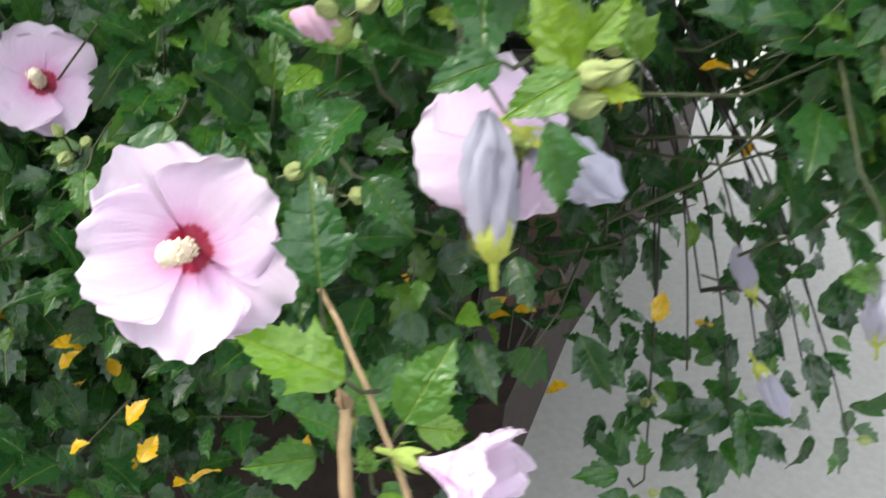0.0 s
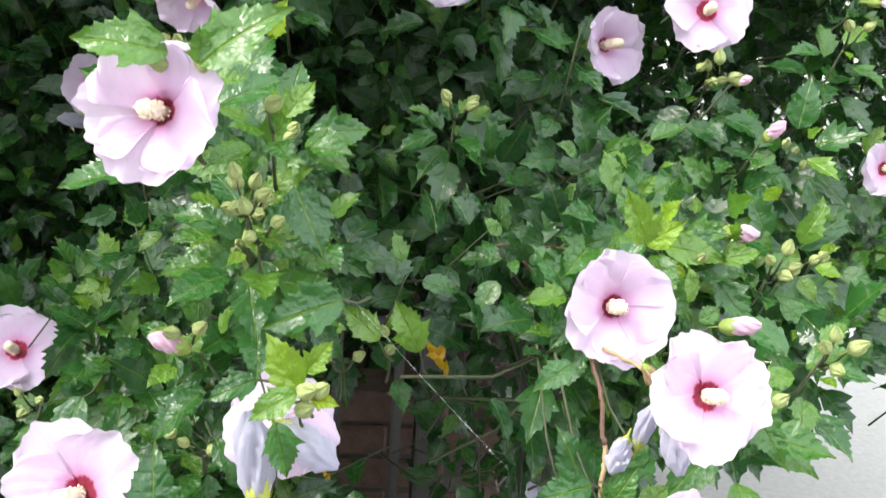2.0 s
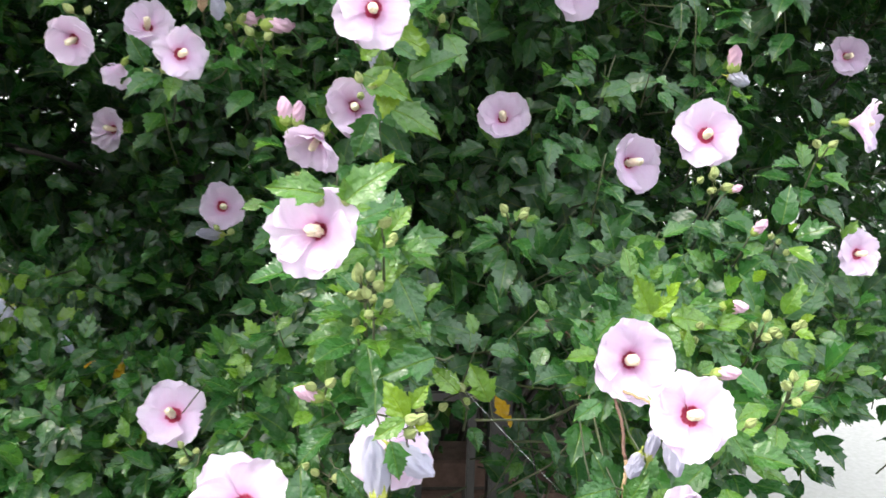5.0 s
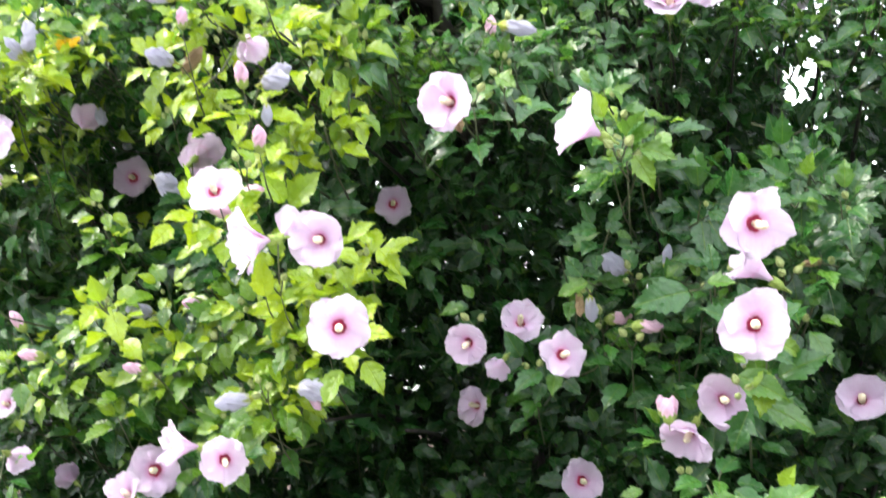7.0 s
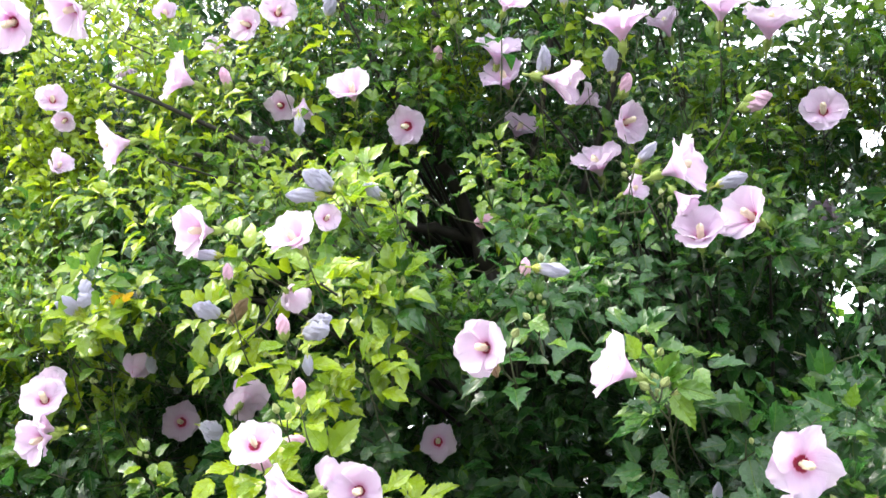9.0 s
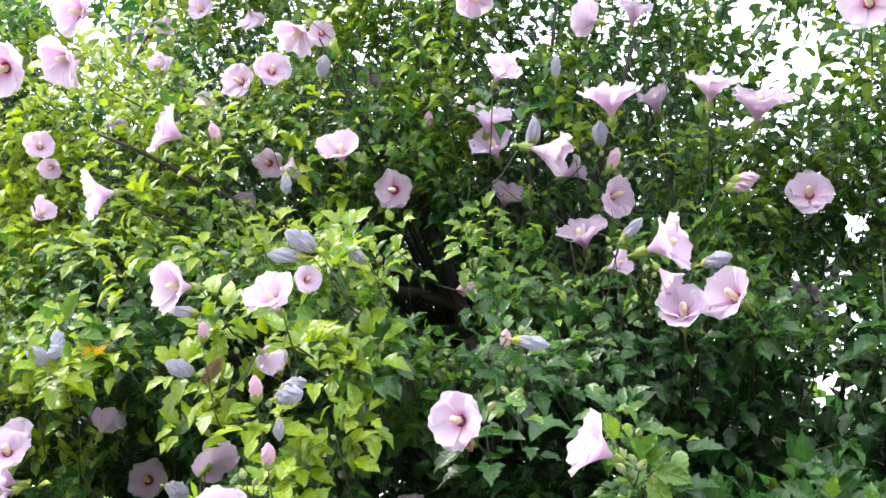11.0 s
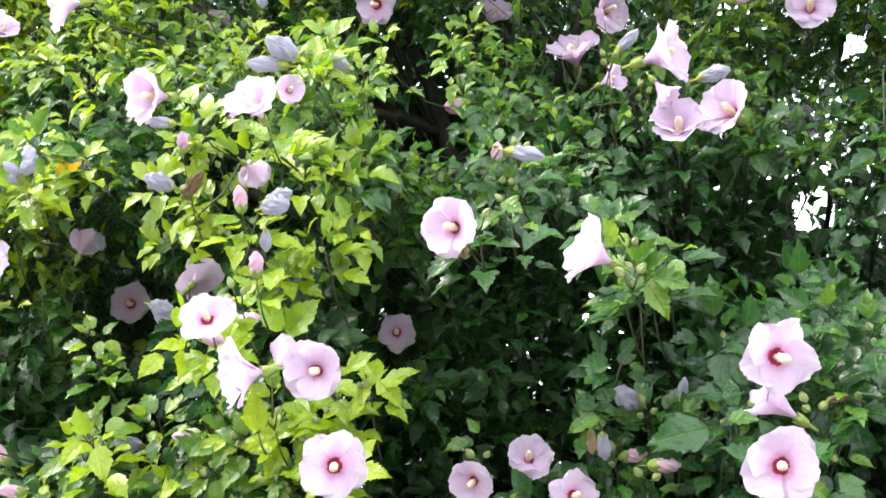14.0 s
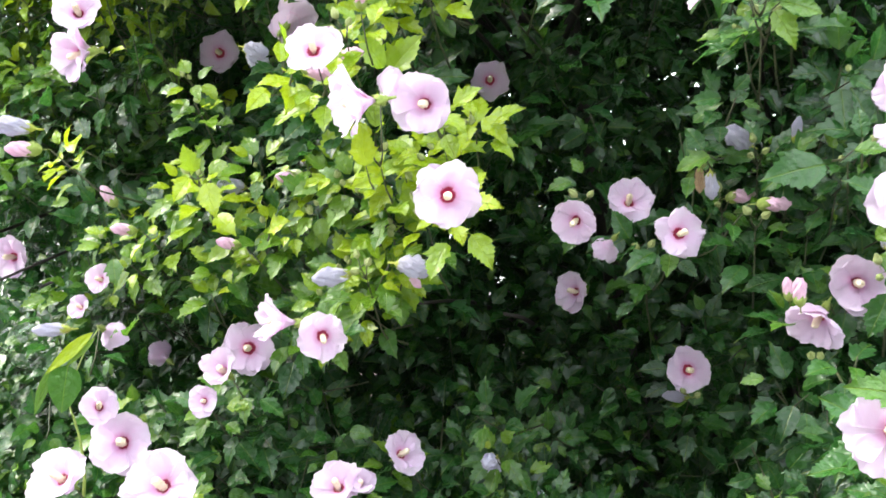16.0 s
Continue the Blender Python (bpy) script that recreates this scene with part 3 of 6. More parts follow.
def box(name, lo, hi, mat, parent=None, bevel=0.01):
    bm = bmesh.new()
    bmesh.ops.create_cube(bm, size=1.0)
    for v in bm.verts:
        v.co = Vector([lo[i] + (v.co[i] + 0.5) * (hi[i] - lo[i]) for i in range(3)])
    if bevel:
        bmesh.ops.bevel(bm, geom=list(bm.edges), offset=bevel, segments=2, affect="EDGES")
    me = bpy.data.meshes.new(name)
    bm.to_mesh(me)
    bm.free()
    me.materials.append(mat)
    ob = new(name, me)
    ob.parent = parent
    return ob


def sheet(name, size, cells, mat, lift, middle=(0, 0, 0)):
    verts = []
    for i in range(cells + 1):
        for j in range(cells + 1):
            x, y = (i / cells - 0.5) * size, (j / cells - 0.5) * size
            verts.append((middle[0] + x, middle[1] + y, middle[2] + lift * noise.noise(Vector((x * 0.9, y * 0.9, 0.3)))))
    return new(name, mesh_of(name, verts, grid_faces(cells + 1, cells + 1), mat))


tagged(sheet("ground", 300, 60, PAVING, 0.0), "pale rough concrete paving, damp", "ground", kind="structure")

# unseen wall added behind the camera; it only blocks low sky light
tagged(box("shade_wall", (-14, -5.6, 0), (14, -5.2, 3.8), DARK_WALL), "unseen dark wall added to block low front light", "wall", kind="structure")

# the planting bed: a low kerbed island of wet soil, its end running back at a slant
BED = [(-4.0, 1.12), (0.34, 1.16), (0.62, 1.72), (1.30, 2.80), (1.60, 6.5), (-4.0, 6.5)]


def bed():
    root = new("planting_bed")
    bm = bmesh.new()
    top = [bm.verts.new((x, y, 0.30)) for x, y in BED]
    low = [bm.verts.new((x, y, -0.05)) for x, y in BED]
    for i in range(len(BED)):
        k = (i + 1) % len(BED)
        bm.faces.new((low[i], low[k], top[k], top[i]))
    bm.faces.new(top)
    bmesh.ops.recalc_face_normals(bm, faces=bm.faces)
    bmesh.ops.bevel(bm, geom=[e for e in bm.edges if all(v.co.z > 0.2 for v in e.verts)], offset=0.02, segments=2, affect="EDGES")
    me = bpy.data.meshes.new("kerb")
    bm.to_mesh(me)
    bm.free()
    me.materials.append(BED_EDGE)
    part("kerb", me, root)
    verts, n = [], 40
    for i in range(n + 1):
        t = i / n
        y = 1.22 + t * 5.1
        right = 0.25 + (y - 1.22) * 0.58 if y < 2.8 else 1.17 + (y - 2.8) * 0.07
        for j in range(n + 1):
            x = -3.9 + (right + 3.9) * (j / n) ** 0.7
            edge = min(1.0, t * 9, (1 - (j / n)) * 9)
            verts.append((x, y, 0.304 + edge * (0.05 + 0.05 * noise.noise(Vector((x * 2.2, y * 2.2, 0))) + 0.02 * noise.noise(Vector((x * 9, y * 9, 2))))))
    part("soil", mesh_of("soil", verts, grid_faces(n + 1, n + 1), SOIL), root)
    return tagged(root, "low kerbed bed of wet dark soil under the shrubs", "planting bed", kind="structure")


bed()


def fence():
    root = tagged(new("fence"), "black iron railing with upright bars, half hidden by leaves", "fence")
    x = -2.4
    while x < 0.30:
        box("bar", (x, 1.21, 0.30), (x + 0.016, 1.226, 0.80), IRON, root, 0.003)
        x += 0.098
    box("rail", (-2.5, 1.204, 0.375), (0.31, 1.232, 0.395), IRON, root, 0.003)
    box("rail", (-2.5, 1.204, 0.775), (0.31, 1.232, 0.795), IRON, root, 0.003)
    box("post", (0.285, 1.19, 0.28), (0.325, 1.245, 0.83), IRON, root, 0.004)


fence()


def low_brick_wall():
    """Four courses of weathered brick behind the railing."""
    root = tagged(new("low_brick_wall"), "low wall of weathered brown brick behind the railing", "wall")
    box("core", (-0.62, 1.345, 0.33), (0.40, 1.43, 0.575), MORTAR, root, 0.004)
    r = random.Random(12)
    bm = bmesh.new()
    bmesh.ops.create_cube(bm, size=1.0)
    for v in bm.verts:
        v.co = Vector((v.co.x * 0.205, v.co.y * 0.10, v.co.z * 0.058))
    bmesh.ops.bevel(bm, geom=list(bm.edges), offset=0.005, segments=1, affect="EDGES")
    me = bpy.data.meshes.new("brick")
    bm.to_mesh(me)
    bm.free()
    me.materials.append(BRICK)
    for k in range(4):
        for i in range(5):
            x = -0.50 + 0.216 * i - (0.108 if k % 2 else 0.0)
            m = pose(x + r.uniform(-0.003, 0.003), 1.387 + r.uniform(-0.004, 0.003), 0.365 + 0.068 * k, r.uniform(-1, 1), r.uniform(-0.8, 0.8), r.uniform(-1.2, 1.2))
            part("brick", me, root, m)


low_brick_wall()

# ---- the shrubs ----
main_root = tagged(new("rose_of_sharon_shrub"), "dark green hibiscus shrub full of pink flowers, wet with rain", "shrub", "flowering shrubs")
main_root.location = (0, 0, 0)
left_root = tagged(new("rose_of_sharon_shrub"), "yellow-green hibiscus shrub with pink flowers and faded lavender ones", "shrub", "flowering shrubs")
MAIN, LEFT = Plant(main_root, 0.30), Plant(left_root, 0.92)


def plant_at(x, y, z):
    return LEFT if x < -0.335 - 0.12 * max(0.0, z - 1.75) else MAIN


# flowers
flower(-0.049, 0.456, 0.960, -0.21, -0.89, 0.40, 0.126, 0)
flower(-0.191, 0.786, 0.922, -0.06, -0.81, 0.58, 0.106, 0)
flower(0.038, 0.336, 1.276, -0.26, -0.94, 0.20, 0.099, 1)
flower(0.337, 0.443, 1.126, -0.01, -0.95, 0.31, 0.106, 1)
flower(0.358, 0.304, 1.125, -0.01, -0.92, 0.40, 0.089, 0)
flower(0.345, 0.309, 1.020, 0.46, -0.88, 0.15, 0.091, 1)
flower(0.068, 0.323, 0.927, 0.77, -0.60, 0.21, 0.095, 2)
flower(0.101, 0.395, 1.049, 0.02, 0.90, -0.44, 0.106, 4)
flower(-0.163, 1.057, 1.158, 0.25, -0.96, 0.14, 0.087, 0)
flower(0.052, 0.758, 1.344, 0.06, -1.00, 0.03, 0.095, 1)
flower(0.010, 0.743, 1.306, -0.42, -0.71, -0.57, 0.092, 4)
flower(0.078, 0.565, 1.460, -0.01, -1.00, 0.05, 0.093, 0)
flower(0.085, 0.603, 1.574, 0.34, -0.94, -0.06, 0.099, 3)
flower(0.102, 0.689, 1.510, -0.81, -0.03, 0.58, 0.114, 2)
flower(0.258, 0.939, 1.314, -0.11, -0.89, 0.45, 0.100, 1)
flower(0.424, 0.860, 1.265, 0.46, -0.87, 0.18, 0.108, 1)
flower(0.503, 0.776, 1.314, -0.11, -0.96, 0.26, 0.100, 0)
flower(0.698, 0.728, 1.171, 0.09, -0.96, 0.26, 0.072, 0)
flower(0.718, 0.819, 1.330, 0.80, -0.59, 0.04, 0.089, 4)
flower(0.774, 0.991, 1.412, -0.01, -0.99, 0.16, 0.080, 1)
flower(0.392, 1.009, 1.663, 0.09, -0.79, 0.61, 0.112, 1)
flower(0.355, 0.982, 1.502, 0.47, -0.86, -0.20, 0.112, 1)
flower(0.443, 0.751, 1.528, -0.55, -0.83, 0.11, 0.112, 1)
flower(-0.305, 0.826, 1.415, -0.18, -0.95, -0.24, 0.082, 1)
flower(-0.250, 0.984, 1.429, 0.14, -0.81, 0.57, 0.092, 1)
flower(-0.163, 0.780, 1.401, 0.48, -0.85, 0.20, 0.082, 3)
flower(-0.266, 0.894, 1.379, -0.58, 0.55, -0.60, 0.071, 2)
flower(-0.367, 1.215, 1.257, -0.47, -0.86, 0.20, 0.090, 1)
flower(-0.394, 0.495, 1.467, 0.25, -0.97, -0.01, 0.086, 0)
flower(-0.474, 0.463, 1.570, -0.81, -0.57, -0.14, 0.099, 4)
flower(-0.447, 0.588, 1.571, 0.07, -1.00, -0.01, 0.094, 1)
flower(-0.487, 0.566, 1.581, 0.15, 0.87, 0.48, 0.082, 2)
flower(-0.566, 0.536, 1.635, 0.21, -0.86, 0.46, 0.078, 0)
flower(-0.535, 1.270, 1.643, 0.29, -0.95, 0.09, 0.089, 3)
flower(-0.666, 0.650, 1.291, -0.79, -0.58, 0.17, 0.106, 2)
flower(-0.621, 0.661, 1.271, 0.42, -0.89, -0.16, 0.078, 0)
flower(-0.585, 0.858, 1.050, 0.74, -0.44, 0.51, 0.089, 1)
flower(-0.628, 0.790, 1.021, 0.47, -0.64, 0.61, 0.071, 2)
flower(-0.656, 0.782, 1.016, -0.03, -0.65, 0.76, 0.098, 1)
flower(-0.839, 0.863, 1.206, 0.33, -0.92, 0.20, 0.100, 0)
flower(-0.820, 0.752, 1.192, 0.04, -0.85, 0.53, 0.096, 2)
flower(-0.850, 0.739, 1.150, 0.28, -0.91, 0.31, 0.059, 1)
flower(-1.031, 0.791, 1.059, 0.37, -0.88, 0.30, 0.131, 1)
flower(-1.063, 0.778, 1.118, 0.54, -0.67, 0.50, 0.080, 1)
flower(-1.052, 0.668, 1.037, -0.10, -0.77, 0.63, 0.116, 1)
flower(-0.871, 0.653, 1.046, 0.14, -0.83, 0.53, 0.127, 1)
flower(-1.092, 0.828, 1.680, -0.38, -0.90, -0.22, 0.110, 4)
flower(-1.100, 0.833, 1.743, 0.37, -0.84, 0.41, 0.101, 1)
flower(-1.094, 1.270, 1.718, 0.29, -0.95, 0.09, 0.099, 3)
flower(-1.858, 1.549, 1.264, -0.03, -0.99, 0.10, 0.141, 1)
flower(-1.123, 0.885, 1.308, 0.07, -0.95, 0.31, 0.063, 1)
flower(-1.186, 0.913, 1.254, -0.04, -0.92, 0.40, 0.059, 1)
flower(-1.115, 0.878, 1.222, -0.07, 0.89, -0.46, 0.088, 2)
flower(-1.126, 1.075, 1.132, -0.83, 0.48, 0.27, 0.089, 2)
flower(-0.663, 0.886, 1.902, 0.46, -0.47, -0.75, 0.090, 2)
flower(-0.787, 0.921, 1.709, -0.11, 0.93, 0.35, 0.082, 4)
flower(-0.279, 0.620, 1.741, -0.30, -0.95, -0.04, 0.095, 1)
flower(-0.102, 0.624, 1.695, -0.83, -0.35, 0.43, 0.108, 4)
flower(-0.550, 0.651, 1.916, -0.14, -0.84, 0.52, 0.106, 4)
flower(-0.734, 0.725, 1.974, -0.50, -0.86, -0.11, 0.117, 4)
flower(-0.572, 0.816, 1.993, 0.62, -0.79, 0.04, 0.061, 1)
flower(-0.600, 0.732, 1.861, 0.27, 0.88, -0.39, 0.071, 2)
flower(-0.583, 1.331, 2.319, -0.12, -0.95, -0.28, 0.106, 3)
flower(-0.679, 1.264, 2.380, 0.14, -0.83, 0.54, 0.129, 4)
flower(-0.898, 1.376, 2.432, 0.14, -0.94, -0.30, 0.083, 3)
flower(-0.809, 1.299, 2.400, -0.05, -0.02, -1.00, 0.090, 2)
flower(-0.987, 1.398, 2.658, -0.19, -0.98, -0.06, 0.113, 1)
flower(-0.915, 1.410, 2.680, 0.49, -0.86, 0.12, 0.112, 1)
flower(-0.954, 1.055, 2.380, -0.71, -0.63, 0.31, 0.132, 4)
flower(-1.037, 0.961, 2.234, -0.83, -0.53, -0.19, 0.130, 4)
flower(-1.339, 1.429, 2.633, -0.08, 0.09, -0.99, 0.107, 2)
flower(-1.261, 1.134, 2.620, -0.54, -0.51, -0.67, 0.130, 4)
flower(-1.410, 1.099, 2.612, -0.03, -0.83, -0.55, 0.160, 1)
flower(-1.407, 1.235, 2.474, 0.54, -0.83, 0.09, 0.089, 1)
flower(-1.383, 1.251, 2.430, 0.15, -0.72, -0.68, 0.073, 1)
flower(-1.357, 1.184, 2.287, 0.84, -0.40, 0.35, 0.104, 2)
flower(-0.384, 1.384, 2.462, 0.32, -0.56, 0.76, 0.133, 4)
flower(-0.370, 1.399, 2.406, -0.11, -0.80, 0.59, 0.132, 4)
flower(-0.251, 1.216, 2.330, 0.94, 0.08, -0.33, 0.161, 2)
flower(-0.222, 1.458, 2.361, 0.96, -0.01, 0.28, 0.111, 2)
flower(-0.122, 1.358, 2.267, 0.75, -0.65, -0.10, 0.117, 1)
flower(-0.379, 1.528, 2.333, 0.52, -0.58, 0.62, 0.122, 4)
flower(-0.186, 1.379, 2.177, -0.18, -0.63, 0.76, 0.137, 4)
flower(-0.123, 1.228, 2.084, 0.83, -0.51, 0.20, 0.092, 2)
flower(-0.036, 1.030, 2.059, 0.95, -0.26, 0.15, 0.145, 4)
flower(-0.028, 1.103, 2.035, 0.57, -0.11, -0.81, 0.094, 2)
flower(0.096, 1.148, 1.987, -0.60, -0.73, 0.33, 0.130, 4)
flower(0.002, 1.129, 1.957, 0.00, -0.79, 0.61, 0.125, 4)
flower(0.265, 1.393, 2.242, -0.05, -0.98, 0.20, 0.119, 1)
flower(-0.102, 1.216, 2.398, 0.04, -0.32, 0.95, 0.152, 4)
flower(-0.016, 1.479, 2.501, -0.19, -0.62, 0.76, 0.130, 2)
flower(0.088, 1.259, 2.423, 0.18, -0.46, 0.87, 0.135, 4)
flower(0.180, 1.361, 2.413, 0.19, -0.48, 0.86, 0.154, 4)
flower(0.301, 1.850, 2.142, 0.06, 0.94, -0.33, 0.127, 2)
flower(-1.221, 1.013, 1.780, -0.03, -0.95, 0.31, 0.105, 1)
flower(-1.169, 0.938, 1.703, -0.69, -0.68, 0.25, 0.108, 4)
flower(-0.778, 0.928, 1.723, 0.12, 0.81, 0.58, 0.096, 4)
flower(-1.068, 1.049, 1.798, -0.12, 0.65, 0.75, 0.107, 2)
flower(-1.130, 0.966, 2.632, -0.32, -0.92, -0.23, 0.131, 4)
flower(-1.108, 0.905, 2.501, -0.33, -0.77, -0.54, 0.124, 4)
flower(-1.162, 1.506, 2.939, 0.00, -1.00, -0.06, 0.092, 1)
flower(-1.001, 1.453, 2.879, -0.03, 0.88, -0.47, 0.092, 4)
flower(-1.360, 1.660, 2.992, 0.50, -0.86, 0.02, 0.079, 1)
flower(-0.733, 1.158, 2.639, -0.43, -0.36, -0.83, 0.127, 4)
flower(-0.794, 1.425, 2.774, 0.30, -0.91, -0.28, 0.076, 0)
flower(-0.374, 1.220, 2.696, 0.26, -0.51, -0.82, 0.107, 1)
flower(-0.290, 1.010, 2.398, 0.52, -0.67, 0.54, 0.099, 4)
flower(-0.130, 1.292, 2.637, -0.76, 0.38, 0.53, 0.107, 4)
flower(-0.055, 1.401, 2.684, 0.27, -0.49, 0.83, 0.124, 2)
flower(0.371, 1.122, 2.504, -0.20, -0.97, -0.15, 0.121, 1)
flower(-0.715, 1.565, 2.723, -0.22, 0.95, -0.24, 0.088, 4)
flower(-1.285, 1.524, 2.795, 0.36, -0.92, 0.16, 0.098, 2)
flower(-1.150, 1.492, 2.649, 0.34, 0.51, 0.79, 0.108, 2)
flower(0.288, 1.752, 2.143, -0.38, -0.51, -0.77, 0.119, 2)
flower(-1.019, 1.499, 2.376, 0.40, -0.91, 0.08, 0.102, 2)
spent(0.086, 0.364, 1.048, -0.12, 0.15, 0.98, 0.059, 0)
spent(0.122, 0.362, 1.055, 0.77, -0.55, -0.32, 0.046, 1)
spent(-0.578, 0.800, 2.056, -0.67, -0.60, 0.44, 0.053, 2)
spent(-0.603, 0.799, 2.032, -0.90, -0.44, 0.02, 0.055, 0)
spent(-0.494, 0.827, 2.032, -0.60, -0.61, 0.52, 0.038, 1)
spent(-0.529, 0.660, 1.790, 0.96, -0.28, 0.08, 0.042, 2)
spent(-0.216, 0.827, 1.873, 0.97, -0.03, -0.23, 0.050, 0)
spent(-0.258, 1.232, 2.382, 0.06, -0.41, 0.91, 0.048, 1)
spent(-0.131, 1.267, 2.373, 0.06, -0.40, 0.91, 0.048, 2)
spent(-0.073, 1.125, 2.126, 0.75, -0.32, 0.59, 0.047, 0)
spent(0.070, 1.174, 2.068, 0.97, -0.15, 0.20, 0.051, 1)
spent(-1.074, 0.912, 1.931, -0.36, -0.90, 0.24, 0.043, 2)
spent(-1.116, 0.905, 1.914, -0.53, -0.74, 0.42, 0.043, 0)
spent(-1.033, 1.054, 1.815, 0.51, -0.45, -0.73, 0.041, 1)
spent(-0.835, 0.923, 1.681, 0.95, -0.17, -0.26, 0.044, 2)
spent(-0.740, 0.732, 1.937, -0.89, -0.45, 0.07, 0.039, 0)
spent(-0.546, 0.666, 1.744, 0.04, 0.00, -1.00, 0.029, 1)
spent(-0.093, 0.843, 1.526, -0.66, -0.64, 0.41, 0.048, 2)
spent(-0.015, 0.867, 1.536, 0.17, -0.16, 0.97, 0.032, 0)
spent(-0.613, 0.672, 1.350, -0.76, -0.65, -0.05, 0.048, 1)
spent(-0.502, 0.706, 1.361, 0.98, -0.15, -0.12, 0.049, 2)
spent(-1.141, 0.768, 1.243, -0.83, -0.55, 0.04, 0.051, 0)
spent(-1.132, 0.700, 1.565, -0.82, -0.55, 0.15, 0.053, 1)
spent(-0.865, 0.872, 1.466, -0.73, -0.66, 0.17, 0.042, 2)
spent(-0.185, 1.055, 1.114, -0.82, -0.55, 0.15, 0.043, 0)
spent(-0.458, 0.943, 1.007, -0.02, -0.79, -0.61, 0.040, 1)
spent(-0.870, 0.997, 1.671, 0.84, -0.16, -0.52, 0.047, 2)
spent(-0.385, 0.960, 0.963, 0.74, -0.36, -0.57, 0.037, 0)
spent(-0.124, 0.827, 1.460, 0.07, -0.30, -0.95, 0.035, 1)
spent(-0.448, 0.874, 1.044, 0.03, -0.99, -0.15, 0.036, 2)
spent(-0.463, 0.851, 0.932, 0.15, -0.90, -0.40, 0.036, 0)
spent(0.078, 0.709, 1.410, -0.11, -0.12, 0.99, 0.036, 1)
spent(0.573, 0.870, 1.381, 0.74, -0.64, -0.22, 0.030, 2)
spent(-0.610, 0.848, 0.940, 0.41, -0.91, -0.06, 0.034, 0)
spent(-0.567, 0.835, 1.365, 0.69, -0.59, 0.41, 0.036, 1)
spent(-1.008, 0.809, 1.922, 0.42, -0.38, -0.82, 0.038, 2)
spent(-1.033, 0.804, 1.900, -0.42, -0.68, 0.59, 0.038, 0)
spent(-0.543, 0.708, 1.812, 0.97, -0.13, 0.20, 0.038, 1)
spent(-0.757, 0.763, 1.856, -0.74, -0.60, 0.31, 0.043, 2)
spent(0.341, 0.354, 1.077, 0.16, -0.05, 0.98, 0.030, 0)
spent(0.354, 0.330, 1.075, 0.12, -0.55, -0.82, 0.036, 1)
spent(0.324, 0.348, 1.057, -0.47, -0.57, -0.67, 0.025, 2)
spent(0.334, 0.579, 0.874, -0.48, 0.17, 0.86, 0.039, 0)
spent(0.292, 0.358, 0.988, -0.23, -0.63, -0.75, 0.033, 1)
spent(0.325, 0.329, 1.006, 0.45, -0.67, -0.59, 0.028, 2)
spent(0.382, 0.569, 0.766, 0.42, -0.66, -0.62, 0.042, 0)
spent(0.374, 0.475, 0.907, -0.08, 0.29, 0.95, 0.039, 1)
spent(0.348, 1.066, 1.983, 0.24, -0.53, 0.81, 0.055, 2)
spent(-0.217, 1.301, 2.547, 0.13, -0.48, 0.87, 0.048, 0)
spent(-1.001, 0.795, 1.901, 0.73, -0.65, 0.19, 0.041, 1)
spent(-0.730, 1.276, 2.608, 0.37, -0.52, 0.77, 0.048, 2)
spent(-0.267, 1.237, 2.375, 0.23, -0.45, 0.86, 0.041, 0)
spent(-0.786, 1.218, 2.314, 0.04, 0.00, -1.00, 0.043, 1)
pink_bud(0.016, 0.469, 1.079, -0.92, -0.14, 0.37, 0.028)
pink_bud(-0.029, 0.751, 1.337, -0.14, 0.05, 0.99, 0.026)
pink_bud(0.539, 0.655, 1.220, 0.42, -0.49, 0.77, 0.024)
pink_bud(0.493, 0.587, 1.140, 0.91, -0.40, 0.11, 0.029)
pink_bud(0.528, 0.717, 1.255, 0.60, -0.65, 0.46, 0.017)
pink_bud(0.434, 0.432, 1.117, 0.90, -0.37, 0.22, 0.026)
pink_bud(-0.273, 0.913, 1.898, 0.19, -0.48, 0.86, 0.033)
pink_bud(-0.389, 1.167, 2.048, -0.84, -0.50, -0.21, 0.043)
pink_bud(-0.511, 1.356, 2.483, 0.19, -0.48, 0.86, 0.040)
pink_bud(-0.687, 0.702, 1.898, 0.19, -0.48, 0.86, 0.029)
pink_bud(-0.521, 0.576, 1.704, 0.20, -0.55, 0.81, 0.033)
pink_bud(-0.574, 0.646, 1.801, 0.08, -0.50, 0.86, 0.034)
pink_bud(-0.581, 0.580, 1.614, 0.93, -0.04, -0.35, 0.036)
pink_bud(0.140, 1.259, 2.244, 0.99, 0.01, 0.10, 0.046)
pink_bud(-0.881, 1.073, 2.384, -0.11, -0.53, 0.84, 0.041)
pink_bud(-0.108, 1.284, 2.321, 0.38, -0.41, 0.83, 0.046)
pink_bud(-0.042, 0.796, 1.439, 1.00, -0.04, 0.02, 0.037)
pink_bud(-0.015, 0.741, 1.336, 0.08, -0.21, 0.98, 0.030)
pink_bud(-0.820, 0.772, 1.384, -0.72, -0.64, 0.27, 0.033)
pink_bud(-1.114, 0.903, 1.451, -0.41, -0.35, 0.84, 0.037)
pink_bud(-0.737, 0.807, 1.480, -0.73, -0.66, 0.17, 0.031)
pink_bud(-1.031, 0.817, 1.400, -0.73, -0.66, 0.17, 0.035)
pink_bud(-0.569, 0.663, 1.641, 0.99, -0.06, 0.14, 0.034)
pink_bud(-1.118, 0.701, 1.530, -0.82, -0.57, 0.05, 0.045)
pink_bud(-0.520, 0.750, 1.335, 0.79, -0.30, -0.53, 0.027)
pink_bud(-0.022, 0.643, 1.349, -0.11, -0.12, 0.99, 0.029)
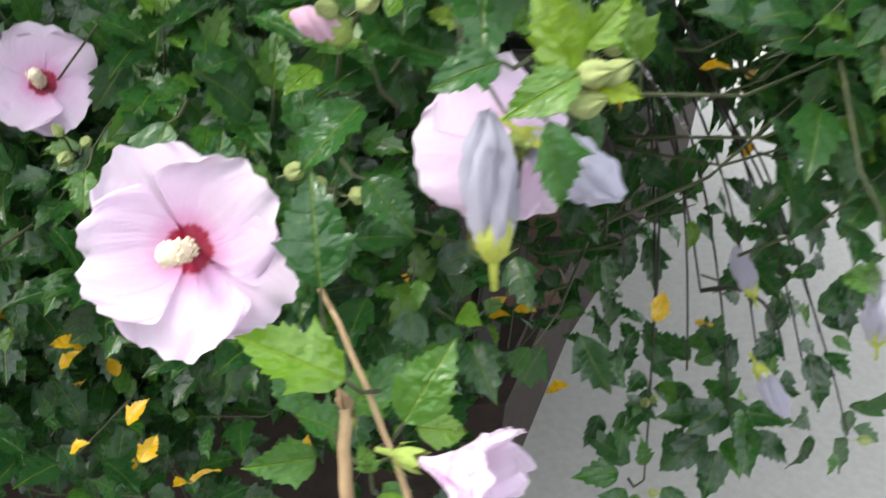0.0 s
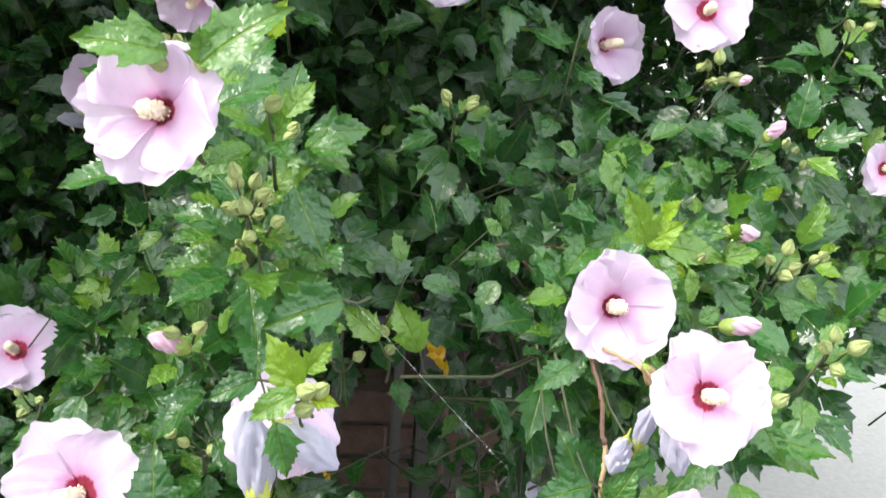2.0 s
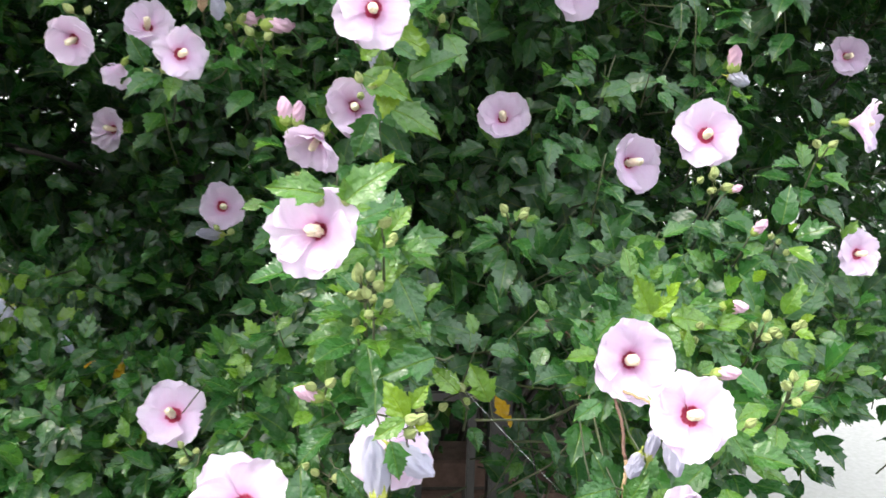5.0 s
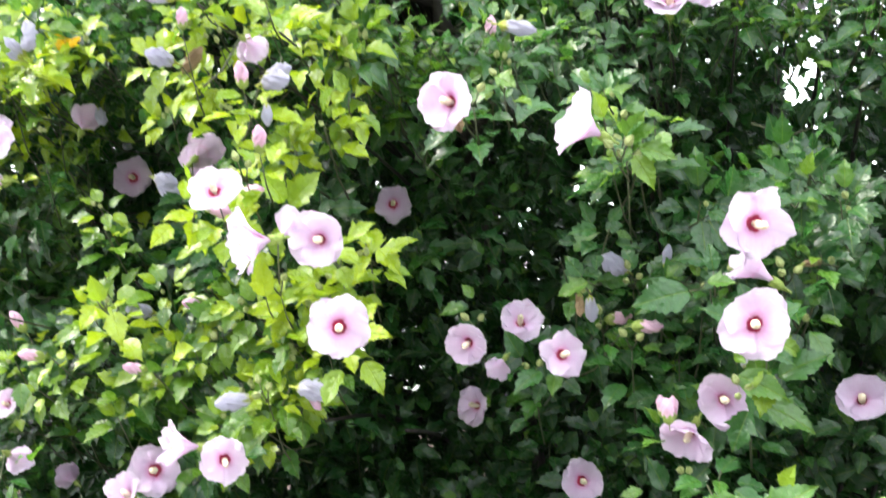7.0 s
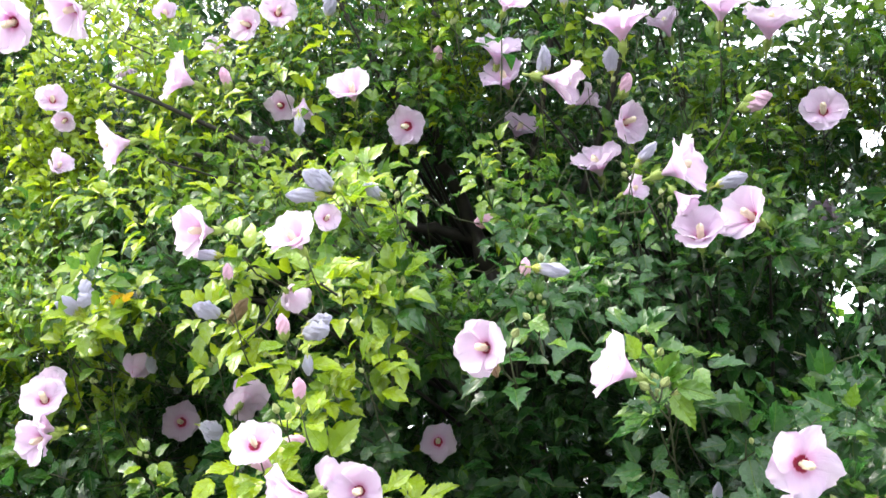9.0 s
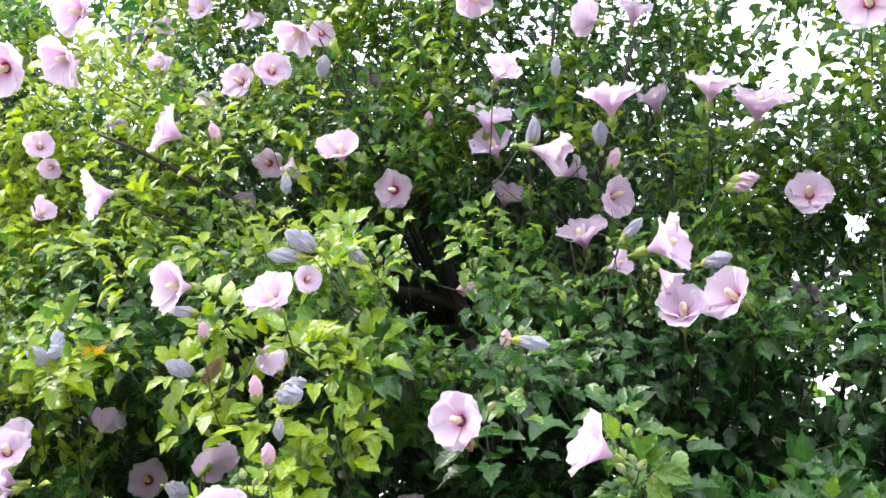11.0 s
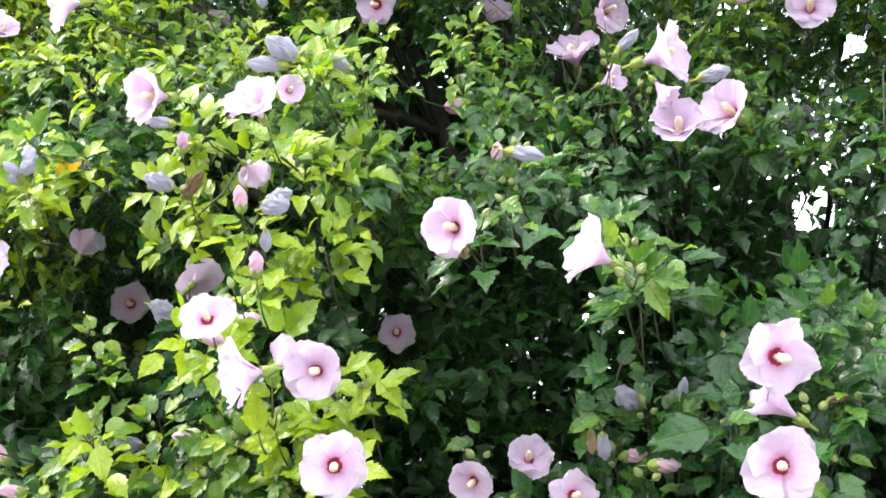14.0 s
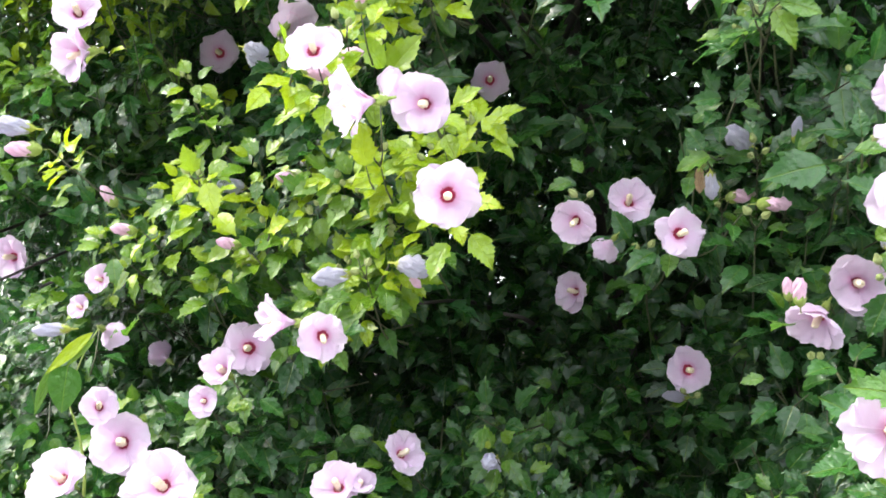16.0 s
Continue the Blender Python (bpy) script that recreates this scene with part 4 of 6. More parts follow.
pink_bud(-0.084, 0.865, 1.446, 0.95, -0.26, 0.18, 0.035)
pink_bud(0.180, 0.879, 1.474, 0.88, -0.36, 0.31, 0.030)
pink_bud(0.566, 0.876, 1.410, -0.01, -0.01, 1.00, 0.035)
pink_bud(-0.394, 1.202, 2.052, -0.86, -0.47, -0.17, 0.043)
pink_bud(0.129, 1.261, 2.232, 0.99, -0.05, 0.12, 0.046)
buds(0.075, 0.423, 1.207, 3)
buds(0.083, 0.418, 1.190, 3)
buds(0.247, 0.690, 1.227, 2)
buds(0.118, 0.352, 1.100, 1, 0.017, False)
buds(0.127, 0.352, 1.100, 1, 0.015, False)
buds(0.117, 0.352, 1.087, 1, 0.017, False)
buds(0.498, 0.702, 1.264, 3)
buds(0.487, 0.394, 1.117, 4)
buds(0.420, 0.354, 1.094, 3)
buds(0.505, 0.532, 1.132, 4)
buds(0.029, 0.470, 1.089, 2)
buds(0.051, 0.328, 1.308, 2)
buds(0.092, 0.416, 1.267, 1)
buds(0.635, 0.720, 1.311, 2)
buds(0.189, 0.562, 1.044, 3)
buds(0.006, 0.532, 0.969, 1)
buds(0.032, 0.515, 0.969, 2)
buds(-0.152, 0.694, 0.915, 3)
buds(0.146, 0.560, 1.026, 2)
buds(-0.069, 0.592, 1.677, 2)
buds(-0.109, 1.122, 2.098, 3)
buds(-0.256, 0.631, 1.760, 2)
buds(-0.548, 0.576, 1.671, 3)
buds(-0.466, 0.836, 2.023, 2)
buds(-0.271, 1.202, 2.024, 2)
buds(-0.297, 0.827, 1.449, 2)
buds(-0.065, 0.849, 1.509, 3)
buds(-0.496, 0.717, 1.447, 3)
buds(-0.539, 0.659, 1.519, 2)
buds(-0.871, 0.769, 1.491, 2)
buds(-0.461, 0.686, 1.552, 3)
buds(-0.220, 0.894, 1.371, 2)
buds(-0.573, 0.686, 1.366, 3)
buds(-0.160, 1.043, 1.123, 2)
buds(-0.068, 0.787, 1.428, 2)
buds(0.073, 0.460, 1.196, 5)
buds(0.252, 0.725, 1.219, 2)
buds(0.544, 0.840, 1.240, 3)
buds(0.066, 0.651, 1.377, 3)
buds(-0.111, 0.864, 1.444, 3)
buds(-0.065, 0.712, 1.692, 2)
buds(-0.222, 0.677, 1.782, 2)
buds(0.137, 0.757, 1.516, 3)
buds(-0.060, 0.672, 1.667, 2)
buds(-0.235, 0.860, 1.888, 3)
buds(-0.055, 1.172, 2.045, 3)
buds(-0.143, 1.278, 2.331, 2)
dry_flower(-0.275, 0.635, 1.722, 0.24, 0.06, -0.97, 0.037)
dry_flower(0.351, 0.372, 1.099, 0.55, -0.35, -0.75, 0.026)
dry_flower(-0.138, 0.798, 1.469, 0.02, -0.22, -0.98, 0.032)
dry_flower(0.034, 0.413, 0.889, -0.42, 0.19, 0.89, 0.021)
dry_flower(-0.725, 0.810, 1.858, 0.70, -0.11, 0.70, 0.051)
dry_flower(0.170, 0.764, 1.523, 0.98, 0.00, 0.19, 0.025)
broad_leaf(0.044, 0.319, 1.310, -0.004, 0.315, 1.319, -0.10, -0.75, 0.66, 0.40)
broad_leaf(0.061, 0.316, 1.305, 0.101, 0.310, 1.342, -0.10, -0.75, 0.66, 0.42)
broad_leaf(0.062, 0.320, 1.304, 0.060, 0.315, 1.325, -0.11, -0.80, 0.59, 0.55)
broad_leaf(0.065, 0.660, 1.388, 0.120, 0.630, 1.369, -0.10, -0.75, 0.66, 0.40)
broad_leaf(0.115, 0.688, 1.383, 0.175, 0.678, 1.416, 0.00, -0.80, 0.60, 0.42)
broad_leaf(0.096, 0.678, 1.349, 0.159, 0.668, 1.325, 0.00, -0.70, 0.70, 0.50)
broad_leaf(0.077, 0.678, 1.342, 0.055, 0.668, 1.291, 0.00, -0.90, 0.40, 0.42)
broad_leaf(0.093, 0.688, 1.367, 0.087, 0.688, 1.418, 0.00, -0.80, 0.50, 0.42)
broad_leaf(0.002, 0.796, 1.499, -0.064, 0.786, 1.460, 0.00, -0.75, 0.65, 0.30)
broad_leaf(0.035, 0.585, 1.521, 0.031, 0.585, 1.554, 0.00, -0.80, 0.50, 0.30)
broad_leaf(0.027, 0.585, 1.508, 0.061, 0.575, 1.507, 0.00, -0.70, 0.70, 0.42)
broad_leaf(-0.033, 0.838, 1.336, -0.085, 0.828, 1.325, 0.00, -0.70, 0.70, 0.30)
broad_leaf(-0.021, 0.838, 1.336, -0.011, 0.838, 1.368, 0.00, -0.80, 0.50, 0.30)
broad_leaf(-0.246, 0.953, 1.378, -0.269, 0.943, 1.422, 0.00, -0.90, 0.40, 0.42)
broad_leaf(-0.126, 0.796, 1.502, -0.169, 0.786, 1.483, 0.00, -0.70, 0.60, 0.42)
broad_leaf(-0.134, 0.796, 1.510, -0.157, 0.796, 1.542, 0.00, -0.80, 0.50, 0.42)
broad_leaf(-0.088, 0.620, 1.745, -0.104, 0.620, 1.770, 0.00, -0.80, 0.50, 0.30)
broad_leaf(0.080, 0.713, 1.359, 0.124, 0.679, 1.324, -0.11, -0.80, 0.59, 0.15)
broad_leaf(0.350, 0.426, 1.179, 0.332, 0.424, 1.219, -0.11, -0.80, 0.59, 0.50)
broad_leaf(0.350, 0.426, 1.179, 0.371, 0.415, 1.200, -0.11, -0.85, 0.52, 0.65)
broad_leaf(0.141, 0.399, 1.143, 0.088, 0.387, 1.129, -0.10, -0.75, 0.66, 0.20)
broad_leaf(0.018, 0.394, 0.975, 0.011, 0.413, 1.027, -0.17, -0.69, 0.71, 0.30)
broad_leaf(0.028, 0.355, 0.950, -0.021, 0.365, 0.969, -0.16, -0.49, 0.86, 0.45)
broad_leaf(0.056, 0.350, 0.929, 0.077, 0.358, 0.969, -0.17, -0.81, 0.56, 0.40)
broad_leaf(0.040, 0.333, 0.914, 0.035, 0.333, 0.931, -0.17, -0.69, 0.71, 0.40)
broad_leaf(0.174, 0.526, 1.058, 0.145, 0.534, 1.086, -0.17, -0.69, 0.71, 0.40)
broad_leaf(0.097, 0.521, 1.044, 0.039, 0.528, 1.059, -0.16, -0.49, 0.86, 0.20)
broad_leaf(0.114, 0.362, 1.096, 0.095, 0.362, 1.133, 0.00, -0.75, 0.60, 0.55)
broad_leaf(0.118, 0.366, 1.106, 0.134, 0.366, 1.128, 0.00, -0.80, 0.50, 0.50)
broad_leaf(0.113, 0.350, 1.100, 0.083, 0.340, 1.088, 0.00, -0.65, 0.70, 0.55)
broad_leaf(0.100, 0.340, 1.085, 0.109, 0.332, 1.050, 0.30, -0.85, 0.50, 0.32)
broad_leaf(0.122, 0.352, 1.095, 0.139, 0.345, 1.095, 0.00, -0.70, 0.60, 0.95)
broad_leaf(0.087, 0.375, 1.096, 0.056, 0.365, 1.088, 0.00, -0.60, 0.80, 0.32)
broad_leaf(0.120, 0.470, 1.095, 0.145, 0.460, 1.072, 0.00, -0.70, 0.70, 0.25)
broad_leaf(0.209, 0.535, 1.044, 0.187, 0.548, 1.085, -0.17, -0.62, 0.77, 0.35)
broad_leaf(-0.067, 0.556, 0.988, -0.088, 0.528, 0.954, -0.17, -0.75, 0.64, 0.25)
broad_leaf(-0.006, 0.595, 0.995, -0.004, 0.602, 1.035, -0.17, -0.62, 0.77, 0.20)
broad_leaf(0.019, 0.558, 0.978, 0.004, 0.570, 1.020, -0.17, -0.62, 0.77, 0.30)
broad_leaf(-0.131, 0.625, 0.923, -0.130, 0.598, 0.903, -0.17, -0.69, 0.71, 0.30)
broad_leaf(0.047, 0.506, 0.978, 0.074, 0.477, 0.959, -0.17, -0.62, 0.77, 0.30)
broad_leaf(0.307, 0.343, 1.038, 0.266, 0.334, 1.033, -0.13, -0.67, 0.73, 0.30)
broad_leaf(0.316, 0.336, 1.024, 0.332, 0.333, 1.056, -0.13, -0.78, 0.61, 0.30)
broad_leaf(0.308, 0.309, 1.005, 0.319, 0.307, 1.038, -0.13, -0.72, 0.68, 0.40)
broad_leaf(0.402, 0.332, 1.099, 0.420, 0.308, 1.077, -0.13, -0.84, 0.53, 0.35)
broad_leaf(0.395, 0.333, 1.099, 0.386, 0.314, 1.079, -0.13, -0.84, 0.53, 0.30)
broad_leaf(0.303, 0.409, 1.095, 0.274, 0.394, 1.084, -0.13, -0.67, 0.73, 0.20)
broad_leaf(0.407, 0.337, 1.086, 0.394, 0.320, 1.071, -0.13, -0.84, 0.53, 0.30)
broad_leaf(-0.089, 0.630, 1.713, -0.096, 0.602, 1.740, 0.22, -0.90, 0.37, 0.60)
broad_leaf(-0.046, 0.644, 1.674, -0.001, 0.631, 1.659, 0.22, -0.90, 0.37, 0.60)
broad_leaf(-0.053, 0.643, 1.664, -0.028, 0.628, 1.625, 0.23, -0.95, 0.21, 0.60)
broad_leaf(-0.058, 0.650, 1.685, -0.024, 0.633, 1.698, 0.22, -0.87, 0.44, 0.55)
broad_leaf(-0.094, 0.651, 1.698, -0.122, 0.619, 1.705, 0.22, -0.90, 0.37, 0.50)
broad_leaf(-0.065, 0.669, 1.691, -0.040, 0.647, 1.719, 0.23, -0.93, 0.30, 0.50)
broad_leaf(-0.543, 0.732, 1.620, -0.494, 0.723, 1.671, 0.25, -0.85, 0.46, 0.80)
broad_leaf(-0.550, 0.730, 1.628, -0.571, 0.701, 1.672, 0.25, -0.85, 0.46, 0.80)
broad_leaf(-0.815, 0.681, 1.493, -0.816, 0.655, 1.531, 0.26, -0.89, 0.38, 0.95)
broad_leaf(-0.799, 0.683, 1.476, -0.773, 0.657, 1.434, 0.27, -0.92, 0.29, 0.95)
broad_leaf(-0.822, 0.678, 1.485, -0.828, 0.644, 1.456, 0.27, -0.92, 0.29, 0.90)
broad_leaf(-0.532, 0.607, 1.499, -0.530, 0.586, 1.548, 0.26, -0.89, 0.38, 0.85)
broad_leaf(-0.714, 0.702, 1.411, -0.675, 0.685, 1.425, 0.25, -0.85, 0.46, 0.95)
broad_leaf(0.086, 0.679, 1.440, 0.148, 0.677, 1.415, 0.21, -0.90, 0.37, 0.45)
broad_leaf(0.098, 0.660, 1.395, 0.088, 0.640, 1.340, 0.22, -0.96, 0.20, 0.45)
broad_leaf(0.010, 0.728, 1.490, -0.059, 0.686, 1.479, 0.21, -0.87, 0.45, 0.30)
broad_leaf(0.061, 0.678, 1.407, 0.087, 0.659, 1.423, 0.21, -0.90, 0.37, 0.50)
broad_leaf(0.089, 0.433, 1.307, 0.097, 0.417, 1.330, 0.02, -0.83, 0.55, 0.60)
broad_leaf(-0.222, 0.637, 1.773, -0.195, 0.620, 1.754, 0.27, -0.95, 0.17, 0.50)
# leafy shoot ends
shoot(0.349, 0.713, 0.658, 0.16)
shoot(0.382, 0.713, 0.680, 0.16)
shoot(0.443, 0.675, 0.678, 0.16)
shoot(0.476, 0.681, 0.713, 0.16)
shoot(0.505, 0.625, 0.672, 0.16)
shoot(0.415, 0.673, 0.654, 0.16)
shoot(0.339, 0.660, 0.592, 0.16)
shoot(0.490, 0.690, 0.738, 0.16)
shoot(-1.173, 0.972, 1.866, 0.92)
shoot(-1.060, 0.918, 1.918, 0.92)
shoot(-1.020, 0.922, 1.867, 0.92)
shoot(-1.180, 0.960, 1.956, 0.92)
shoot(-0.949, 0.895, 1.924, 0.92)
shoot(-0.729, 0.821, 1.917, 0.92)
shoot(-0.812, 0.851, 1.877, 0.92)
shoot(-0.713, 0.823, 1.847, 0.92)
shoot(-0.548, 0.775, 1.843, 0.92)
shoot(-0.592, 0.802, 1.893, 0.92)
shoot(-0.800, 0.880, 1.786, 0.92)
shoot(-0.676, 0.821, 1.779, 0.92)
shoot(-0.497, 0.745, 1.758, 0.92)
shoot(-0.459, 0.760, 1.777, 0.92)
shoot(-0.506, 0.793, 1.868, 0.92)
shoot(-0.583, 0.769, 1.733, 0.92)
shoot(-0.539, 0.742, 1.708, 0.92)
shoot(-0.495, 0.720, 1.672, 0.92)
shoot(-0.450, 0.722, 1.678, 0.92)
shoot(-0.426, 0.700, 1.584, 0.92)
shoot(-0.417, 0.705, 1.553, 0.92)
shoot(-0.576, 0.739, 1.533, 0.92)
shoot(-0.521, 0.725, 1.493, 0.92)
shoot(-0.478, 0.707, 1.516, 0.92)
shoot(-0.613, 0.762, 1.472, 0.64)
shoot(-0.717, 0.816, 1.509, 0.64)
shoot(-0.797, 0.841, 1.509, 0.64)
shoot(-0.926, 0.858, 1.511, 0.64)
shoot(-0.901, 0.847, 1.452, 0.64)
shoot(-0.939, 0.853, 1.470, 0.64)
shoot(-0.677, 0.784, 1.434, 0.64)
shoot(-0.730, 0.798, 1.407, 0.64)
shoot(-0.589, 0.762, 1.387, 0.64)
shoot(-0.540, 0.768, 1.342, 0.64)
shoot(-0.552, 0.758, 1.411, 0.64)
shoot(-0.624, 0.761, 1.354, 0.64)
shoot(-0.829, 0.824, 1.387, 0.64)
shoot(-0.861, 0.825, 1.343, 0.64)
shoot(-0.882, 0.827, 1.298, 0.64)
shoot(-0.764, 0.810, 1.406, 0.64)
shoot(-0.952, 0.906, 1.642, 0.64)
shoot(-0.933, 0.891, 1.599, 0.64)
shoot(-1.102, 0.940, 1.738, 0.64)
shoot(-1.076, 0.952, 1.778, 0.64)
shoot(-0.659, 0.758, 1.313, 0.64)
shoot(-0.603, 0.760, 1.293, 0.64)
shoot(-1.097, 0.873, 1.381, 0.64)
shoot(-1.052, 0.869, 1.335, 0.64)
shoot(-0.640, 0.775, 1.493, 0.64)
shoot(-0.566, 0.752, 1.444, 0.64)
shoot(-1.283, 1.155, 2.248, 0.92)
shoot(-1.141, 1.053, 2.171, 0.92)
shoot(-1.005, 0.966, 2.082, 0.92)
shoot(-1.084, 0.938, 2.018, 0.92)
shoot(-0.983, 0.898, 1.944, 0.92)
shoot(-1.104, 0.942, 1.878, 0.92)
shoot(-1.045, 0.943, 1.836, 0.92)
shoot(-1.071, 0.955, 1.799, 0.92)
shoot(-1.107, 1.198, 2.347, 0.92)
shoot(-0.977, 1.258, 2.529, 0.92)
shoot(-1.121, 1.155, 2.501, 0.92)
shoot(-0.557, 0.953, 2.127, 0.92)
shoot(-0.559, 0.893, 2.060, 0.92)
shoot(-0.568, 0.795, 1.884, 0.92)
shoot(-0.534, 0.801, 1.892, 0.92)
shoot(-0.728, 1.053, 2.193, 0.92)
shoot(-0.842, 0.971, 2.114, 0.92)
shoot(-0.706, 0.824, 1.951, 0.92)
shoot(-0.690, 0.817, 1.894, 0.92)
shoot(-0.709, 0.823, 1.843, 0.92)
shoot(-0.527, 0.746, 1.752, 0.92)
shoot(-0.554, 0.751, 1.721, 0.92)
shoot(-0.491, 0.740, 1.742, 0.92)
shoot(-1.390, 1.243, 2.403, 0.92)
shoot(-1.219, 1.193, 2.434, 0.92)
shoot(-1.369, 1.270, 2.564, 0.92)
shoot(-1.053, 1.198, 2.525, 0.92)
shoot(-0.901, 1.249, 2.449, 0.92)
shoot(-0.852, 1.256, 2.460, 0.92)
shoot(-0.469, 0.821, 1.883, 0.60)
shoot(-0.472, 0.804, 1.863, 0.60)
shoot(-0.765, 1.242, 2.380, 0.60)
shoot(-0.620, 1.257, 2.384, 0.60)
shoot(-0.511, 1.313, 2.512, 0.60)
shoot(-0.460, 1.314, 2.534, 0.60)
shoot(-0.505, 1.292, 2.637, 0.60)
shoot(-0.309, 1.289, 2.440, 0.60)
shoot(-0.221, 1.302, 2.619, 0.60)
shoot(0.006, 1.341, 2.491, 0.60)
shoot(0.058, 1.267, 2.272, 0.60)
shoot(-0.072, 1.279, 2.289, 0.60)
shoot(-0.151, 1.312, 2.575, 0.60)
shoot(-0.116, 0.804, 1.776, 0.50)
shoot(-0.064, 0.769, 1.730, 0.50)
shoot(-0.043, 0.759, 1.698, 0.50)
shoot(-0.052, 0.755, 1.668, 0.50)
shoot(-0.088, 0.755, 1.662, 0.50)
shoot(-0.028, 0.772, 1.721, 0.50)
shoot(-0.093, 0.786, 1.756, 0.50)
shoot(-0.274, 0.925, 1.909, 0.36)
shoot(-0.245, 0.836, 1.829, 0.36)
shoot(-0.466, 0.842, 1.905, 0.36)
shoot(-0.454, 0.831, 1.884, 0.36)
shoot(-0.489, 0.803, 1.872, 0.36)
shoot(-0.467, 0.788, 1.835, 0.36)
shoot(0.030, 0.768, 1.608, 0.36)
shoot(-0.018, 0.787, 1.493, 0.36)
shoot(0.038, 0.758, 1.501, 0.36)
shoot(0.073, 0.750, 1.528, 0.36)
shoot(0.182, 0.769, 1.533, 0.36)
shoot(0.211, 0.792, 1.603, 0.36)
shoot(0.160, 0.745, 1.459, 0.36)
shoot(-0.094, 0.797, 1.575, 0.36)
shoot(-0.293, 0.816, 1.471, 0.36)
shoot(-0.165, 0.816, 1.531, 0.36)
shoot(-0.145, 0.824, 1.484, 0.36)
shoot(0.379, 0.543, 1.168, 0.42)
shoot(0.404, 0.542, 1.158, 0.42)
shoot(0.380, 0.526, 1.153, 0.42)
shoot(0.108, 0.506, 1.059, 0.42)
shoot(0.122, 0.505, 1.044, 0.42)
shoot(0.095, 0.507, 1.044, 0.42)
shoot(0.071, 0.552, 1.189, 0.42)
shoot(0.098, 0.563, 1.220, 0.42)
shoot(0.085, 0.542, 1.168, 0.42)
shoot(0.067, 0.534, 1.132, 0.42)
shoot(0.039, 0.617, 1.280, 0.42)
shoot(-0.008, 0.645, 1.265, 0.42)
shoot(0.544, 0.589, 1.110, 0.42)
shoot(0.577, 0.612, 1.107, 0.42)
shoot(0.486, 0.710, 1.258, 0.42)
shoot(0.504, 0.711, 1.252, 0.42)
shoot(0.571, 0.684, 1.195, 0.42)
shoot(0.432, 0.529, 1.132, 0.42)
yellow_leaf(0.144, 0.971, 0.618, 0.022, 0)
yellow_leaf(0.019, 0.791, 0.564, 0.027, 1)
yellow_leaf(0.014, 0.692, 0.591, 0.032, 2)
yellow_leaf(0.028, 0.726, 0.552, 0.025, 3)
yellow_leaf(-0.145, 0.794, 0.512, 0.030, 4)
yellow_leaf(-0.163, 0.855, 0.512, 0.022, 5)
yellow_leaf(-0.245, 0.938, 0.530, 0.027, 6)
yellow_leaf(0.157, 0.887, 0.575, 0.032, 7)
yellow_leaf(0.167, 0.937, 0.563, 0.025, 8)
yellow_leaf(-0.295, 0.966, 0.562, 0.030, 9)
yellow_leaf(-0.205, 0.840, 0.574, 0.022, 10)
yellow_leaf(-0.215, 0.947, 0.555, 0.027, 11)
yellow_leaf(0.266, 0.771, 0.610, 0.032, 12)
yellow_leaf(0.229, 0.898, 0.619, 0.025, 13)
yellow_leaf(0.257, 0.898, 0.628, 0.030, 14)
yellow_leaf(0.186, 0.938, 0.571, 0.022, 15)
yellow_leaf(-0.084, 0.699, 0.570, 0.027, 16)
yellow_leaf(0.330, 0.696, 0.748, 0.032, 17)
yellow_leaf(0.388, 0.703, 0.738, 0.025, 18)
yellow_leaf(0.515, 0.986, 0.875, 0.030, 19)
yellow_leaf(0.508, 0.945, 0.798, 0.022, 20)
yellow_leaf(0.333, 0.726, 0.975, 0.027, 21)
yellow_leaf(0.253, 0.726, 0.946, 0.032, 22)
yellow_leaf(0.140, 0.778, 0.762, 0.030, 24)
yellow_leaf(0.213, 0.840, 0.668, 0.022, 25)
yellow_leaf(0.253, 0.671, 0.956, 0.027, 26)
yellow_leaf(-0.313, 0.952, 0.910, 0.032, 27)
yellow_leaf(-0.305, 0.927, 0.931, 0.025, 28)
yellow_leaf(-0.355, 0.921, 0.926, 0.030, 29)
yellow_leaf(-0.387, 0.918, 0.929, 0.022, 30)
yellow_leaf(-0.208, 0.793, 0.699, 0.027, 31)
yellow_leaf(-0.166, 0.731, 0.705, 0.032, 32)
yellow_leaf(-0.196, 0.749, 0.665, 0.025, 33)
yellow_leaf(-0.132, 0.692, 0.646, 0.030, 34)
yellow_leaf(-0.180, 0.687, 0.622, 0.022, 35)
yellow_leaf(-0.117, 0.651, 0.640, 0.027, 36)
yellow_leaf(-0.071, 0.621, 0.643, 0.032, 37)
yellow_leaf(0.015, 0.633, 0.694, 0.025, 38)
yellow_leaf(0.025, 0.615, 0.665, 0.030, 39)
yellow_leaf(0.012, 0.612, 0.656, 0.022, 40)
yellow_leaf(0.132, 0.732, 0.704, 0.027, 41)
yellow_leaf(0.128, 0.726, 0.692, 0.032, 42)
yellow_leaf(0.120, 0.802, 0.721, 0.025, 43)
yellow_leaf(-0.243, 0.789, 0.680, 0.030, 44)
yellow_leaf(-0.148, 0.755, 0.651, 0.022, 45)
yellow_leaf(-1.003, 0.884, 1.904, 0.027, 46)
yellow_leaf(-0.987, 0.886, 1.913, 0.032, 47)
yellow_leaf(-0.965, 0.854, 1.903, 0.025, 48)


# ---- foliage ----
SPOTS = np.array([s[:3] for s in FLOWER_SPOTS] + FACE_SPOTS)


def shell(x, z):
    """How far back the outer face of the leaves lies at x, z: it follows the flowers."""
    d2 = (SPOTS[:, 0][None] - x[:, None]) ** 2 + (SPOTS[:, 2][None] - z[:, None]) ** 2
    w = 1 / (d2 + 0.015) ** 1.6
    return (w * SPOTS[:, 1][None]).sum(1) / w.sum(1)


rng = np.random.default_rng(5)


